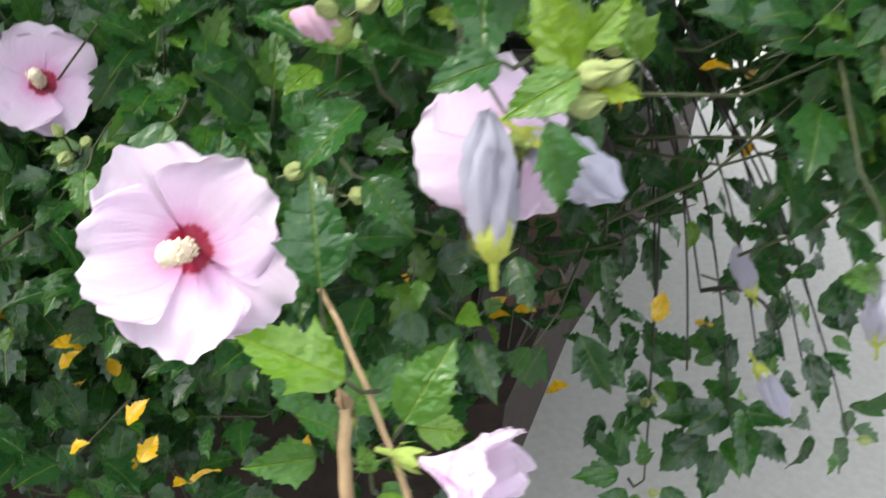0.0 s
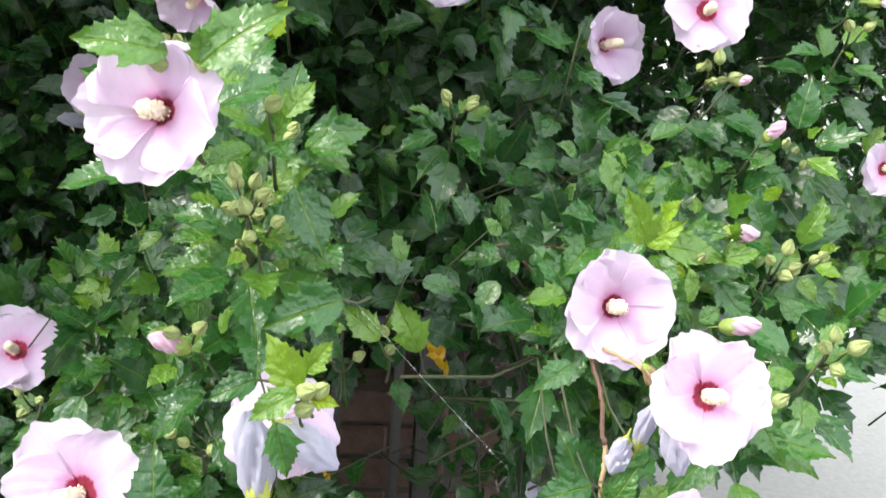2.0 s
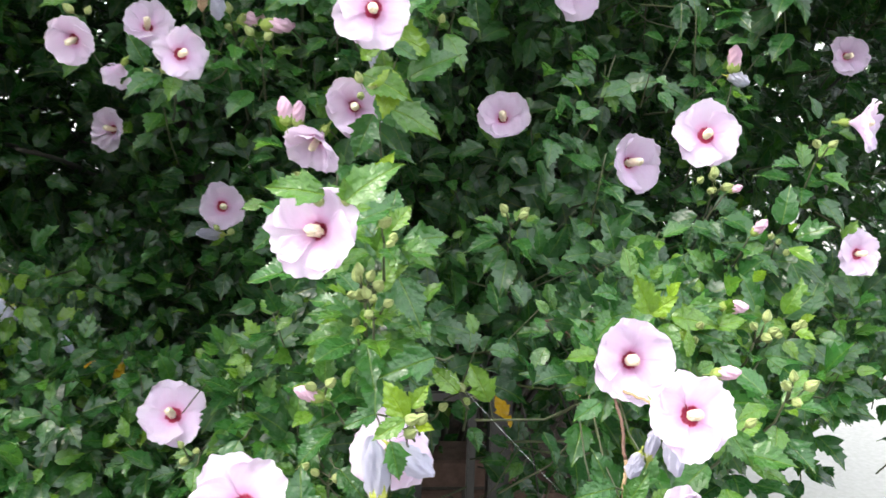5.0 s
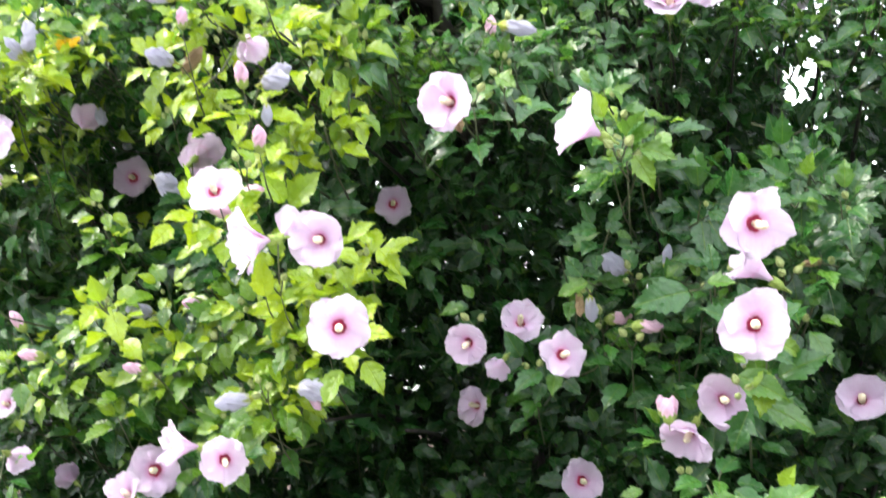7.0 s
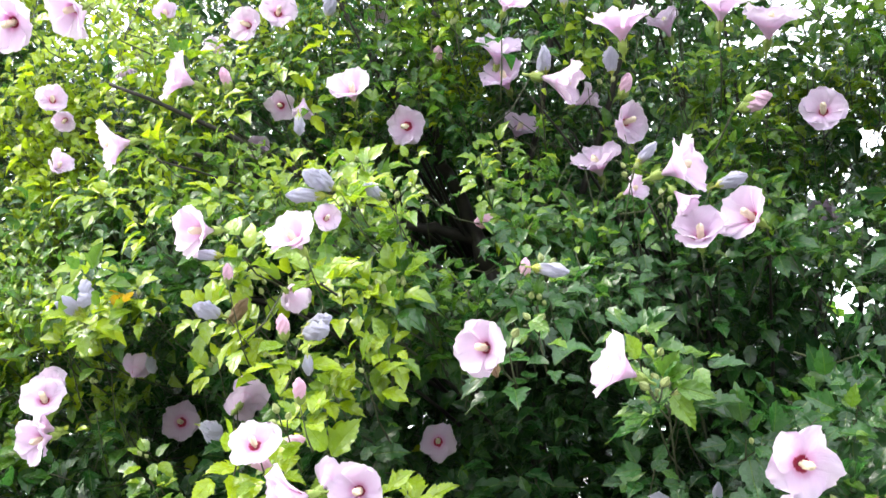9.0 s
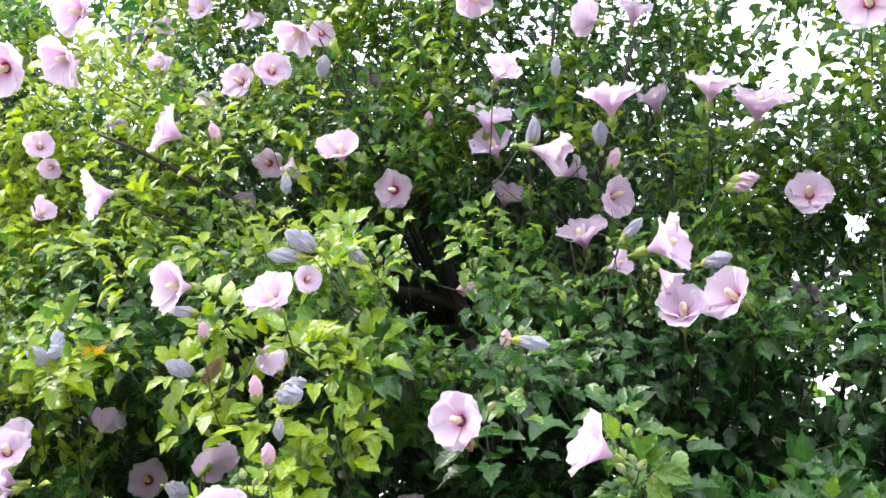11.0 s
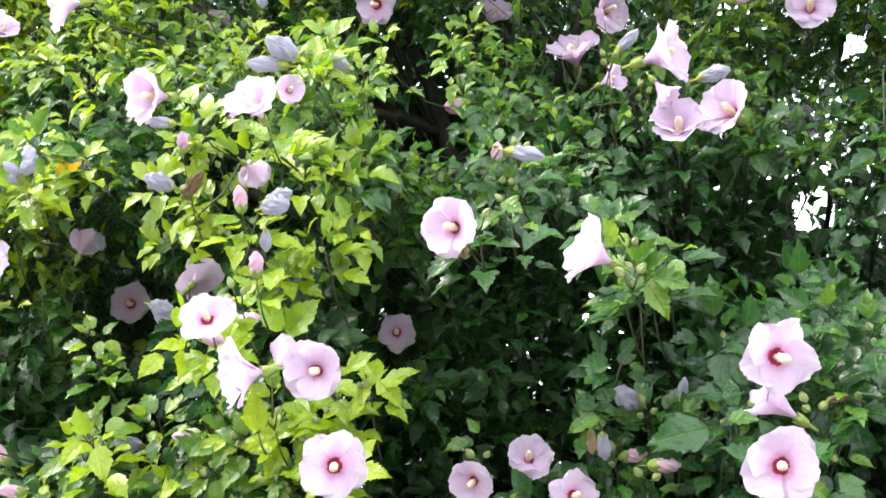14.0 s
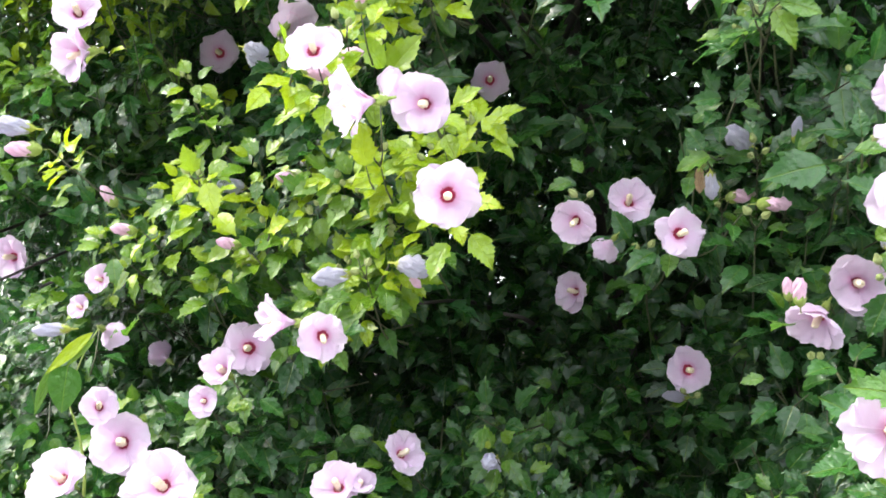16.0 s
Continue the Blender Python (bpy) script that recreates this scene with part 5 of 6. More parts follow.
def lean_noise(p, scale, seed):
    return np.array([noise.noise(Vector((q[0] * scale + seed, q[1] * scale, q[2] * scale))) for q in p])


# hollows in the leaf mass where one looks into the dark: middle and radius
HOLLOWS = [(0.15, 0.78, 1.24, 0.13), (0.30, 0.88, 1.26, 0.13), (0.16, 0.95, 1.40, 0.15), (-0.16, 0.95, 1.31, 0.20), (-0.24, 0.95, 1.10, 0.15), (0.24, 0.76, 0.95, 0.20), (0.24, 1.05, 0.74, 0.32), (0.21, 0.56, 0.95, 0.10), (0.40, 0.80, 0.88, 0.13),
           (0.74, 0.92, 1.27, 0.18), (0.62, 1.0, 1.36, 0.20), (0.90, 1.15, 1.18, 0.22), (-0.42, 1.02, 1.27, 0.24), (-0.28, 0.95, 1.10, 0.17), (-0.05, 0.95, 1.26, 0.17), (-0.36, 0.85, 1.60, 0.26), (-0.48, 0.95, 1.40, 0.22), (-0.62, 1.0, 1.14, 0.14),
           (-0.18, 0.95, 1.60, 0.24), (-0.24, 0.95, 1.74, 0.15), (-0.75, 0.9, 1.95, 0.15), (-0.54, 1.35, 2.12, 0.20), (0.22, 0.95, 1.43, 0.14), (0.03, 0.97, 1.80, 0.19), (-0.17, 0.70, 1.66, 0.09), (-0.12, 0.75, 1.55, 0.18), (-0.33, 0.75, 1.60, 0.16), (-0.20, 0.75, 1.50, 0.14), (-0.02, 0.80, 1.62, 0.10), (0.20, 1.10, 1.83, 0.16), (-0.82, 1.0, 1.55, 0.15), (-1.08, 1.0, 1.54, 0.13), (-1.32, 1.0, 1.05, 0.15),
           (0.15, 0.70, 1.27, 0.10), (0.17, 0.76, 1.21, 0.10), (0.33, 0.84, 1.25, 0.11), (0.27, 0.90, 1.29, 0.12), (0.42, 0.95, 1.27, 0.12), (0.44, 0.95, 0.97, 0.12), (0.60, 1.10, 0.90, 0.14), (0.55, 1.0, 0.82, 0.12),
           (-0.40, 0.85, 1.22, 0.13), (-0.52, 0.90, 1.38, 0.11), (-0.58, 0.88, 1.32, 0.11), (-0.50, 0.85, 1.26, 0.12), (-0.88, 0.92, 1.45, 0.10), (-0.15, 0.85, 1.71, 0.11), (-0.22, 0.85, 1.65, 0.12), (-0.07, 0.85, 1.74, 0.08), (-0.60, 0.80, 1.97, 0.06),
           (0.14, 0.62, 1.23, 0.07), (0.17, 0.66, 1.22, 0.08), (0.20, 0.70, 1.22, 0.08), (0.14, 0.66, 1.19, 0.07), (0.17, 0.75, 1.16, 0.08), (0.33, 0.80, 1.19, 0.08), (-0.15, 0.75, 1.15, 0.10), (-0.18, 0.80, 1.06, 0.09),
           (0.31, 0.66, 1.23, 0.07), (0.34, 0.78, 1.22, 0.09), (0.38, 0.80, 1.19, 0.06), (0.50, 0.85, 1.22, 0.09), (0.59, 0.90, 1.22, 0.10), (0.65, 0.80, 1.18, 0.07), (0.43, 0.75, 1.19, 0.05)]


# the opening low down through which railing and soil show
LOW_GAPS = [(0.2, 0.35, 1.09, 0.07), (0.19, 0.34, 1.05, 0.06), (0.23, 0.5, 1.02, 0.1), (0.21, 0.48, 0.97, 0.08), (0.26, 0.65, 0.95, 0.13), (0.24, 0.63, 0.88, 0.10), (0.28, 0.78, 0.88, 0.15), (0.26, 0.76, 0.8, 0.12)]
LOW_WAYS = [((0.171, 0.45, 1.088), (0.227, 1.05, 0.837), 0.025, 0.07), ((0.197, 0.45, 1.054), (0.278, 1.05, 0.771), 0.03, 0.09), ((0.229, 0.45, 1.055), (0.325, 0.95, 0.82), 0.03, 0.07),
            ((0.260, 0.45, 1.074), (0.366, 0.90, 0.876), 0.03, 0.06), ((0.289, 0.45, 1.039), (0.390, 0.85, 0.841), 0.02, 0.06), ((0.21, 0.45, 0.991), (0.304, 1.05, 0.648), 0.03, 0.10), ((0.198, 0.45, 0.942), (0.279, 1.05, 0.553), 0.03, 0.10),
            ((0.252, 0.45, 0.992), (0.386, 1.05, 0.65), 0.03, 0.08), ((0.290, 0.45, 0.964), (0.459, 1.05, 0.595), 0.03, 0.09)]
# clear ways between the leaves, widening inwards: two ends and their radii; to the forked trunk, and out over the paving
CLEAR_WAYS = [((-0.37, 0.80, 2.02), (-0.60, 1.65, 2.28), 0.03, 0.06), ((-0.34, 0.80, 1.94), (-0.55, 1.65, 2.14), 0.035, 0.07), ((-0.41, 0.85, 1.96), (-0.66, 1.65, 2.17), 0.03, 0.06),
              ((-0.315, 0.85, 1.895), (-0.50, 1.65, 2.06), 0.025, 0.06)]
PAVING_WAYS = [((0.22, 0.50, 0.90), (0.52, 1.20, 0.32), 0.05, 0.12), ((0.32, 0.50, 0.86), (0.74, 1.20, 0.34), 0.05, 0.13), ((0.38, 0.50, 0.80), (0.90, 1.20, 0.30), 0.05, 0.13),
               ((0.27, 0.55, 0.99), (1.15, 2.40, 0.22), 0.02, 0.10), ((0.40, 0.55, 0.92), (1.20, 1.70, 0.25), 0.04, 0.14)]
# gaps on the open side through which the sky shows
SKY_WAYS = [((0.212, 1.15, 1.817), (0.49, 3.1, 2.103), 0.035, 0.085),
               ((0.307, 1.15, 2.115), (0.64, 3.1, 2.685), 0.02, 0.05),
               ((0.158, 1.15, 2.545), (0.329, 3.1, 3.574), 0.03, 0.09),
               ((0.197, 1.15, 2.389), (0.411, 3.1, 3.244), 0.02, 0.06),
               ((0.307, 1.15, 2.098), (0.643, 3.1, 2.63), 0.02, 0.05),
               ((0.405, 1.15, 2.315), (0.849, 3.1, 3.088), 0.02, 0.06),
               ((0.283, 1.15, 2.09), (0.643, 3.1, 2.69), 0.02, 0.05),
               ((0.297, 1.15, 1.934), (0.621, 3.1, 2.284), 0.015, 0.04),
               ((0.234, 1.15, 1.883), (0.537, 3.1, 2.246), 0.01, 0.04)]
# blooms deep in the shade, seen along clear ways between the shoots
for s in FLOWER_SPOTS:
    if s[1] > 0.93 and s[2] < 1.95:
        a, b = Vector((0.0, -0.6, 1.58)), Vector(s[:3])
        CLEAR_WAYS.append((tuple(a.lerp(b, 0.62)), tuple(b), 0.6 * s[6], 0.95 * s[6]))
        if s[1] > 1.4:
            CLEAR_WAYS.append((tuple(b + Vector((-0.15, -0.55, 0.55))), tuple(b + Vector((0, -0.06, 0.03))), 0.09, 0.07))


def in_ways(p, ways):
    """Which of the points lie in a clear way."""
    out = np.zeros(len(p), dtype=bool)
    for a, b, r0, r1 in ways:
        a, b = np.array(a), np.array(b)
        s = np.clip((p - a) @ (b - a) / ((b - a) @ (b - a)), 0, 1)
        out |= np.linalg.norm(p - a - s[:, None] * (b - a), axis=1) < r0 + (r1 - r0) * s
    return out


def scatter(count, deep):
    """Ends of shoots: close to the outer face, or deep in the shrub."""
    x = rng.uniform(-2.3, 1.75, count)
    z = rng.uniform(0.32, 3.45, count)
    y = shell(x, z) + (rng.uniform(0.32, 1.7, count) if deep else 0.05 + rng.exponential(0.16, count))
    y += 1.6 * (np.maximum(0, -1.6 - x) ** 2 + np.maximum(0, x - 1.0) ** 2) ** 0.8
    keep = y < 3.0 + 0.5 * np.sin(x * 1.7 + 1)
    top = np.interp(x, [-2.3, -1.5, -1.3, -0.5, 0.05, 0.20, 0.30, 0.42, 0.7, 1.0, 1.7], [3.0, 3.15, 3.35, 3.4, 3.2, 2.64, 2.64, 3.1, 3.1, 2.6, 2.0])
    keep &= z < top + 0.15 * np.sin(x * 9) + 0.1 * np.sin(x * 23 + 1) - (0.25 if deep else 0)
    low = np.interp(x, [-2.3, 0.0, 0.2, 0.45, 0.8, 1.7], [0.34, 0.36, 0.50, 0.66, 0.85, 1.0] if deep else [0.40, 0.45, 0.72, 0.94, 1.02, 1.0])
    keep &= (z > low) | (rng.random(count) < 0.04)
    # open ground under the skirts of the shrubs
    keep &= ~((x > 0.22) & (z < 1.22 - 0.45 * y) & ((y < 0.9) | (x > 0.75))) | (rng.random(count) < 0.03)
    keep &= ~((x <= 0.22) & (z < 1.16 - 0.60 * y) & (y < 1.12)) | (rng.random(count) < 0.10)
    p = np.stack([x, y, z], 1)
    for hx, hy, hz, hr in LOW_GAPS:
        keep &= np.sqrt((x - hx) ** 2 + (y - hy) ** 2 + (z - hz) ** 2) > hr
    if deep:
        for hx, hy, hz, hr in HOLLOWS:
            keep &= (np.sqrt((x - hx) ** 2 + ((y - hy) * 0.8) ** 2 + (z - hz) ** 2) > hr) | (rng.random(count) < 0.4)
        keep &= (np.sqrt((x - 0.24) ** 2 + (y - 1.1) ** 2 + (z - 0.70) ** 2) > 0.30) | (rng.random(count) < 0.25)
    else:
        for hx, hy, hz, hr in HOLLOWS:
            d = np.sqrt((x - hx) ** 2 + ((y - hy) * 0.8) ** 2 + (z - hz) ** 2)
            keep &= (d > hr) | (rng.random(count) < 0.03)
        near = ((x[:, None] - SPOTS[None, :, 0]) ** 2 + (z[:, None] - SPOTS[None, :, 2]) ** 2).min(1) < 0.0049
        bar = np.where((z < 2.0) & (x < 0.4) & (y > 0.55), -0.02, np.where(z > 2.1, -0.34, -0.16)) - 0.22 * rng.random(count)
        keep &= (lean_noise(p, 4.2, 3.0) > bar) | near
    keep &= ~in_ways(p, CLEAR_WAYS) & (~in_ways(p, SKY_WAYS) | (rng.random(count) < 0.10)) & (~in_ways(p, PAVING_WAYS) | (rng.random(count) < 0.08)) & (~in_ways(p, LOW_WAYS) | (rng.random(count) < 0.06))
    # the crown thins out high on its open side
    keep &= ~((x > 0.12) & (z > 1.95) & (rng.random(count) < (0.40 if deep else 0.10)))
    keep &= ~((x > 0.16) & (z > 1.62) & (z < 2.0) & (y > 0.95) & (rng.random(count) < 0.18))
    keep &= ~((x > 0.30) & (y > 1.5) & (z > 1.8) & (z < 2.4) & (rng.random(count) < 0.15))
    for s in FLOWER_SPOTS:
        v = p - np.array(s[:3])
        along = v @ np.array(s[3:6])
        off = np.sqrt(np.maximum((v * v).sum(1) - along ** 2, 0))
        keep &= ~((along > -0.03) & (along < 0.3) & (off < 0.6 * s[6]))
    return p[keep]


def over_bloom(point):
    """Whether a point lies in front of an open bloom."""
    p = Vector(point)
    for s in FLOWER_SPOTS:
        v = p - Vector(s[:3])
        along = v.dot(Vector(s[3:6]))
        if 0.0 < along < 0.2 and (v.length_squared - along * along) < (0.5 * s[6]) ** 2:
            return True
    return False


# blooms sit on the outside of the leaves, open to the front
for s in FLOWER_SPOTS:
    CLEAR_SPOTS.append((s[0], s[1], s[2], 0.0, -0.96, -0.28 if s[2] > 1.7 else 0.15 if s[2] > 1.3 else 0.4, s[6] * 0.72))


def clear_of_blooms(rows):
    """Leaves do not lie over an open bloom."""
    keep = np.ones(len(rows[0]), dtype=bool)
    way = rows[1] / np.linalg.norm(rows[1], axis=1, keepdims=True) * rows[3][:, None]
    for s in FLOWER_SPOTS + CLEAR_SPOTS:
        f, d = np.array(s[3:6]), s[6]
        for q in (rows[0], rows[0] + way * 0.5, rows[0] + way):
            v = q - np.array(s[:3])
            along = v @ f
            off = np.sqrt(np.maximum((v * v).sum(1) - along ** 2, 0))
            keep &= ~((along > -0.01) & (along < 0.22) & (off < 0.56 * d + 0.15 * np.maximum(along, 0)))
    keep &= ~in_ways(rows[0] + way * 0.5, CLEAR_WAYS) | (rng.random(len(keep)) < 0.06)
    keep &= ~in_ways(rows[0] + way * 0.5, SKY_WAYS) | (rng.random(len(keep)) < 0.13)
    keep &= ~in_ways(rows[0] + way * 0.5, LOW_WAYS) | (rng.random(len(keep)) < 0.25)
    keep &= ~in_ways(rows[0] + way * 0.5, PAVING_WAYS) | (rng.random(len(keep)) < 0.45)
    return [q[keep] for q in rows]


def spray(tips, heads, youth_light, leaves, size_lo, size_hi, length):
    """Leaves set spirally along shoots that end at tips and point along heads."""
    n = len(tips)
    heads = heads / np.linalg.norm(heads, axis=1, keepdims=True)
    ref = np.where(np.abs(heads[:, 2:3]) < 0.9, [[0, 0, 1.0]], [[1.0, 0, 0]])
    a = np.cross(heads, ref)
    a /= np.linalg.norm(a, axis=1, keepdims=True)
    b = np.cross(heads, a)
    pos, dirs, norms, sizes, yo = [], [], [], [], []
    start = rng.uniform(0, 6.28, n)
    for k in range(leaves):
        back = k / leaves
        w = start + k * 2.4 + rng.normal(0, 0.25, n)
        out = a * np.cos(w)[:, None] + b * np.sin(w)[:, None]
        stalk = 0.010 + 0.012 * rng.random(n) + 0.012 * back
        here = tips - heads * (length * back)[:, None] + out * stalk[:, None]
        d = out * (0.75 + 0.4 * back) + heads * (0.50 - 0.50 * back) + rng.normal(0, 0.15, (n, 3))
        d[:, 2] -= 0.08 + 0.22 * rng.random(n)
        d[:, 1] -= 0.10
        nm = heads * 0.8 + np.array([0, -0.40, 0.65]) + rng.normal(0, 0.16, (n, 3))
        pos.append(here)
        dirs.append(d)
        norms.append(nm)
        grow = 0.5 + 0.5 * min(1.0, back * 2.2 + 0.15)
        sizes.append((size_lo + (size_hi - size_lo) * rng.random(n)) * grow)
        yo.append(np.clip(youth_light + 0.30 * (1 - back) ** 2 - 0.12 * back, 0, 1))
    return [np.concatenate(q) for q in (pos, dirs, norms, sizes, yo)]


def stems_mesh(name, pairs, mat, thick):
    """Many thin shoots in one mesh: four-sided, two pieces each."""
    verts, faces = [], []
    for p, q, r in pairs:
        p, q = Vector(p), Vector(q)
        mid = p.lerp(q, 0.5) + Vector((0, 0, -0.12 * (p - q).length))
        v, f = tube([q, mid, p], [thick * r * 1.25, thick * r, thick * r * 0.7], 4)
        faces += [tuple(i + len(verts) for i in g) for g in f]
        verts += v
    return mesh_of(name, verts, faces, mat)


# low skirts of the shrubs: corner, opposite corner, count
SKIRTS = [((0.44, 1.15, 0.82), (1.0, 1.6, 1.06), 135), ((-0.75, 0.98, 0.34), (-0.06, 1.13, 0.62), 170), ((0.08, 1.0, 0.34), (0.22, 1.1, 0.55), 14), ((0.30, 1.0, 0.50), (0.52, 1.2, 0.80), 20), ((0.27, 0.68, 0.74), (0.36, 0.88, 0.92), 10), ((0.36, 0.70, 0.66), (0.58, 0.88, 0.86), 11),
          ((-0.72, 0.72, 0.78), (-0.20, 0.95, 0.98), 130)]
skirt = np.concatenate([rng.uniform(lo, hi, (k, 3)) for lo, hi, k in SKIRTS])
low = scatter(5500, False)
cloud, inner = np.concatenate([scatter(13500, False), low[(low[:, 2] < 1.35) & (low[:, 0] > -0.6) & (low[:, 0] < 1.0)], skirt]), np.concatenate([scatter(10000, True), rng.uniform((-2.0, 2.0, 0.4), (1.0, 2.9, 2.0), (2000, 3)), rng.uniform((0.1, 1.5, 0.9), (1.4, 2.7, 1.95), (620, 3)), rng.uniform((0.2, 1.5, 1.95), (1.0, 2.6, 2.5), (330, 3)), rng.uniform((-1.8, 1.75, 1.8), (0.15, 2.7, 2.9), (1500, 3)), rng.uniform((-2.4, 1.8, 1.6), (-1.1, 2.8, 3.1), (450, 3))])
left_side = np.array([plant_at(*p) is LEFT for p in cloud])
left_inner = np.array([plant_at(*p) is LEFT for p in inner])


for plant, chosen, within in ((MAIN, ~left_side, ~left_inner), (LEFT, left_side, left_inner)):
    tips = cloud[chosen]
    n = len(tips)
    heads = np.stack([rng.normal(0, 0.45, n), -0.55 + rng.normal(0, 0.4, n), 0.55 + rng.normal(0, 0.4, n)], 1)
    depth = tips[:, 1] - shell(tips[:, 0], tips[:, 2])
    # tone by height: yellow new growth on top, shade painted into lower leaves
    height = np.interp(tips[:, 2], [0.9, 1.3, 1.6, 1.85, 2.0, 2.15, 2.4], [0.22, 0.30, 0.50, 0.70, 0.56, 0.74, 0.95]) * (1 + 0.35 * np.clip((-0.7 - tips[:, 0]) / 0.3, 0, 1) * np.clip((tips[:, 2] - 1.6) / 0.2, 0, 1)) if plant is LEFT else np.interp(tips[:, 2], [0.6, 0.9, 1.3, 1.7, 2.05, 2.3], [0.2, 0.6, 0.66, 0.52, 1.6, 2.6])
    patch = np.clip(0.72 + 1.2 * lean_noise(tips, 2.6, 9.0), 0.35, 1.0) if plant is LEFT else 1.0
    # tone also drops with depth: shade inside the shrub put into the colour
    youth_light = plant.youth_light * height * patch * (1 - 0.75 * np.clip((depth - (0.14 if plant is LEFT else 0.0)) / (0.45 if plant is LEFT else 0.36), 0, 1)) + rng.normal(0, 0.07, n)
    length = rng.uniform(0.05, 0.14, n)
    fine = np.interp(tips[:, 2], [1.6, 2.1], [1.12 if plant is LEFT else 1.02, 0.82])
    rows = clear_of_blooms(spray(tips, heads, youth_light, 10, 0.030 * fine, 0.055 * fine, length))
    # shoots that carry flowers and buds: their leaves sit close behind the bloom
    ft = np.array([t[0] for t in plant.tips])
    fh = np.array([t[1] * 0.6 + Vector((0, -0.15, 0.45)) for t in plant.tips])
    m = len(ft)
    # again darker lower down, with shade put into the leaf colour
    head_rows = spray(ft + np.array([0, 0.012, -0.004]), fh, (plant.youth_light + (0.12 if plant is LEFT else 0.0)) * np.interp(ft[:, 2], [1.2, 1.58], [0.45 if plant is LEFT else 0.75, 1.0]) * (np.interp(ft[:, 2], [1.85, 1.95, 2.1, 2.25], [1.0, 0.65, 0.7, 0.9]) if plant is LEFT else 1.0), 10, 0.030, 0.055, rng.uniform(0.03, 0.08, m))
    st = np.array([q[0] for q in plant.shoots])
    m = len(st)
    sh = np.stack([rng.normal(0, 0.3, m), -0.75 + rng.normal(0, 0.2, m), 0.55 + rng.normal(0, 0.25, m)], 1)
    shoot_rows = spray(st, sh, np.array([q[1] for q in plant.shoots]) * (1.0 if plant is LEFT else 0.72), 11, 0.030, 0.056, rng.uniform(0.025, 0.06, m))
    pairs = [(t, Vector(t) - Vector(h).normalized() * (0.10 if t[1] > 0.7 else 0.04) + Vector((0, 0.06 if t[1] > 0.7 else 0.03, -0.03)), 1.2) for t, h in zip(st, sh)]
    head_rows = clear_of_blooms([np.concatenate(q) for q in zip(head_rows, shoot_rows)])
    # the nearest of these leaves are single parts
    order = np.argsort(head_rows[0][:, 1])
    near, rest = order[:300 - len(plant.near)], order[300 - len(plant.near):]
    side, d, up = leaf_frames(head_rows[1][near], head_rows[2][near])
    for i, k in enumerate(near):
        s = head_rows[3][k]
        p = head_rows[0][k]
        mat = Matrix(((side[i][0] * s, d[i][0] * s, up[i][0] * s, p[0]), (side[i][1] * s, d[i][1] * s, up[i][1] * s, p[1]),
                      (side[i][2] * s, d[i][2] * s, up[i][2] * s, p[2]), (0, 0, 0, 1)))
        y = head_rows[4][k]
        part("leaf", LEAF_MESH[0 if y < 0.33 else 1 if y < 0.5 else 2 if y < 0.8 else 3][i % 4], plant.root, mat)
    rows = [np.concatenate((q, h[rest])) for q, h in zip(rows, head_rows)]
    close = (rows[0][:, 2] < 1.72) & (rows[0][:, 1] < 1.25)
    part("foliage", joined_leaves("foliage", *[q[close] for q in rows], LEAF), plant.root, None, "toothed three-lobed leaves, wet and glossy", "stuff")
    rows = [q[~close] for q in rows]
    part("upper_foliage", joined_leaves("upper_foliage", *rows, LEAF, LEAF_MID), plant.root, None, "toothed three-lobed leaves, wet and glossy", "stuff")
    far = inner[within]
    m = len(far)
    # inner leaves all get the darkest tone; deep shade is put into colour
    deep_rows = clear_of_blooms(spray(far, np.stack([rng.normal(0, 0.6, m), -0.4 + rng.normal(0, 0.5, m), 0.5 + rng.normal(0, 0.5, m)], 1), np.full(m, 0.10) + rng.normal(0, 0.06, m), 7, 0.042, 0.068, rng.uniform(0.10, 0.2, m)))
    back = rng.uniform((-2.3, 2.6, 0.3), (-0.335, 3.0, 2.5), (640, 3)) if plant is LEFT else rng.uniform((-0.335, 2.6, 0.3), (0.9, 3.0, 1.85), (430, 3))
    m = len(back)
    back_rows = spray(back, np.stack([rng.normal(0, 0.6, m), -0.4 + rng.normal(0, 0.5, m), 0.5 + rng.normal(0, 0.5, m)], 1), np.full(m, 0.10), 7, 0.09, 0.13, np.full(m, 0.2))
    deep_rows = [np.concatenate(q) for q in zip(deep_rows, clear_of_blooms(back_rows))]
    front = deep_rows[0][:, 1] < 1.55
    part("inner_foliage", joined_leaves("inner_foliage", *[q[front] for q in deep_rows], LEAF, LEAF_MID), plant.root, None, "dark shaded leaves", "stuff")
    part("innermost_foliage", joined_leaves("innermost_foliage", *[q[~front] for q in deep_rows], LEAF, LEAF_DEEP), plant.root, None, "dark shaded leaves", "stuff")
    pairs += [(t, t - h / np.linalg.norm(h) * (l + 0.05) + np.array([0, 0.06, -0.01]), 1.0) for t, h, l in zip(tips, heads, length)]
    pairs += [(t[0], Vector(t[0]) - Vector(h).normalized() * (0.12 if t[0].y > 0.7 else 0.04) + Vector((0, 0.06 if t[0].y > 0.7 else 0.03, -0.02)), 1.2) for t, h in zip(plant.tips, fh)]
    pairs += [(p, q, 1.0) for p, q in plant.stems]
    pairs = [q for q in pairs if not (over_bloom(q[0]) or in_ways(np.array([q[0], q[1]]), CLEAR_WAYS + PAVING_WAYS).any() or over_bloom(q[1]) or over_bloom((Vector(q[0]) + Vector(q[1])) * 0.5))]
    part("twig_growth", stems_mesh("twig_growth", pairs, TWIG, 0.0012), plant.root, None, "thin brown twigs", "stuff")


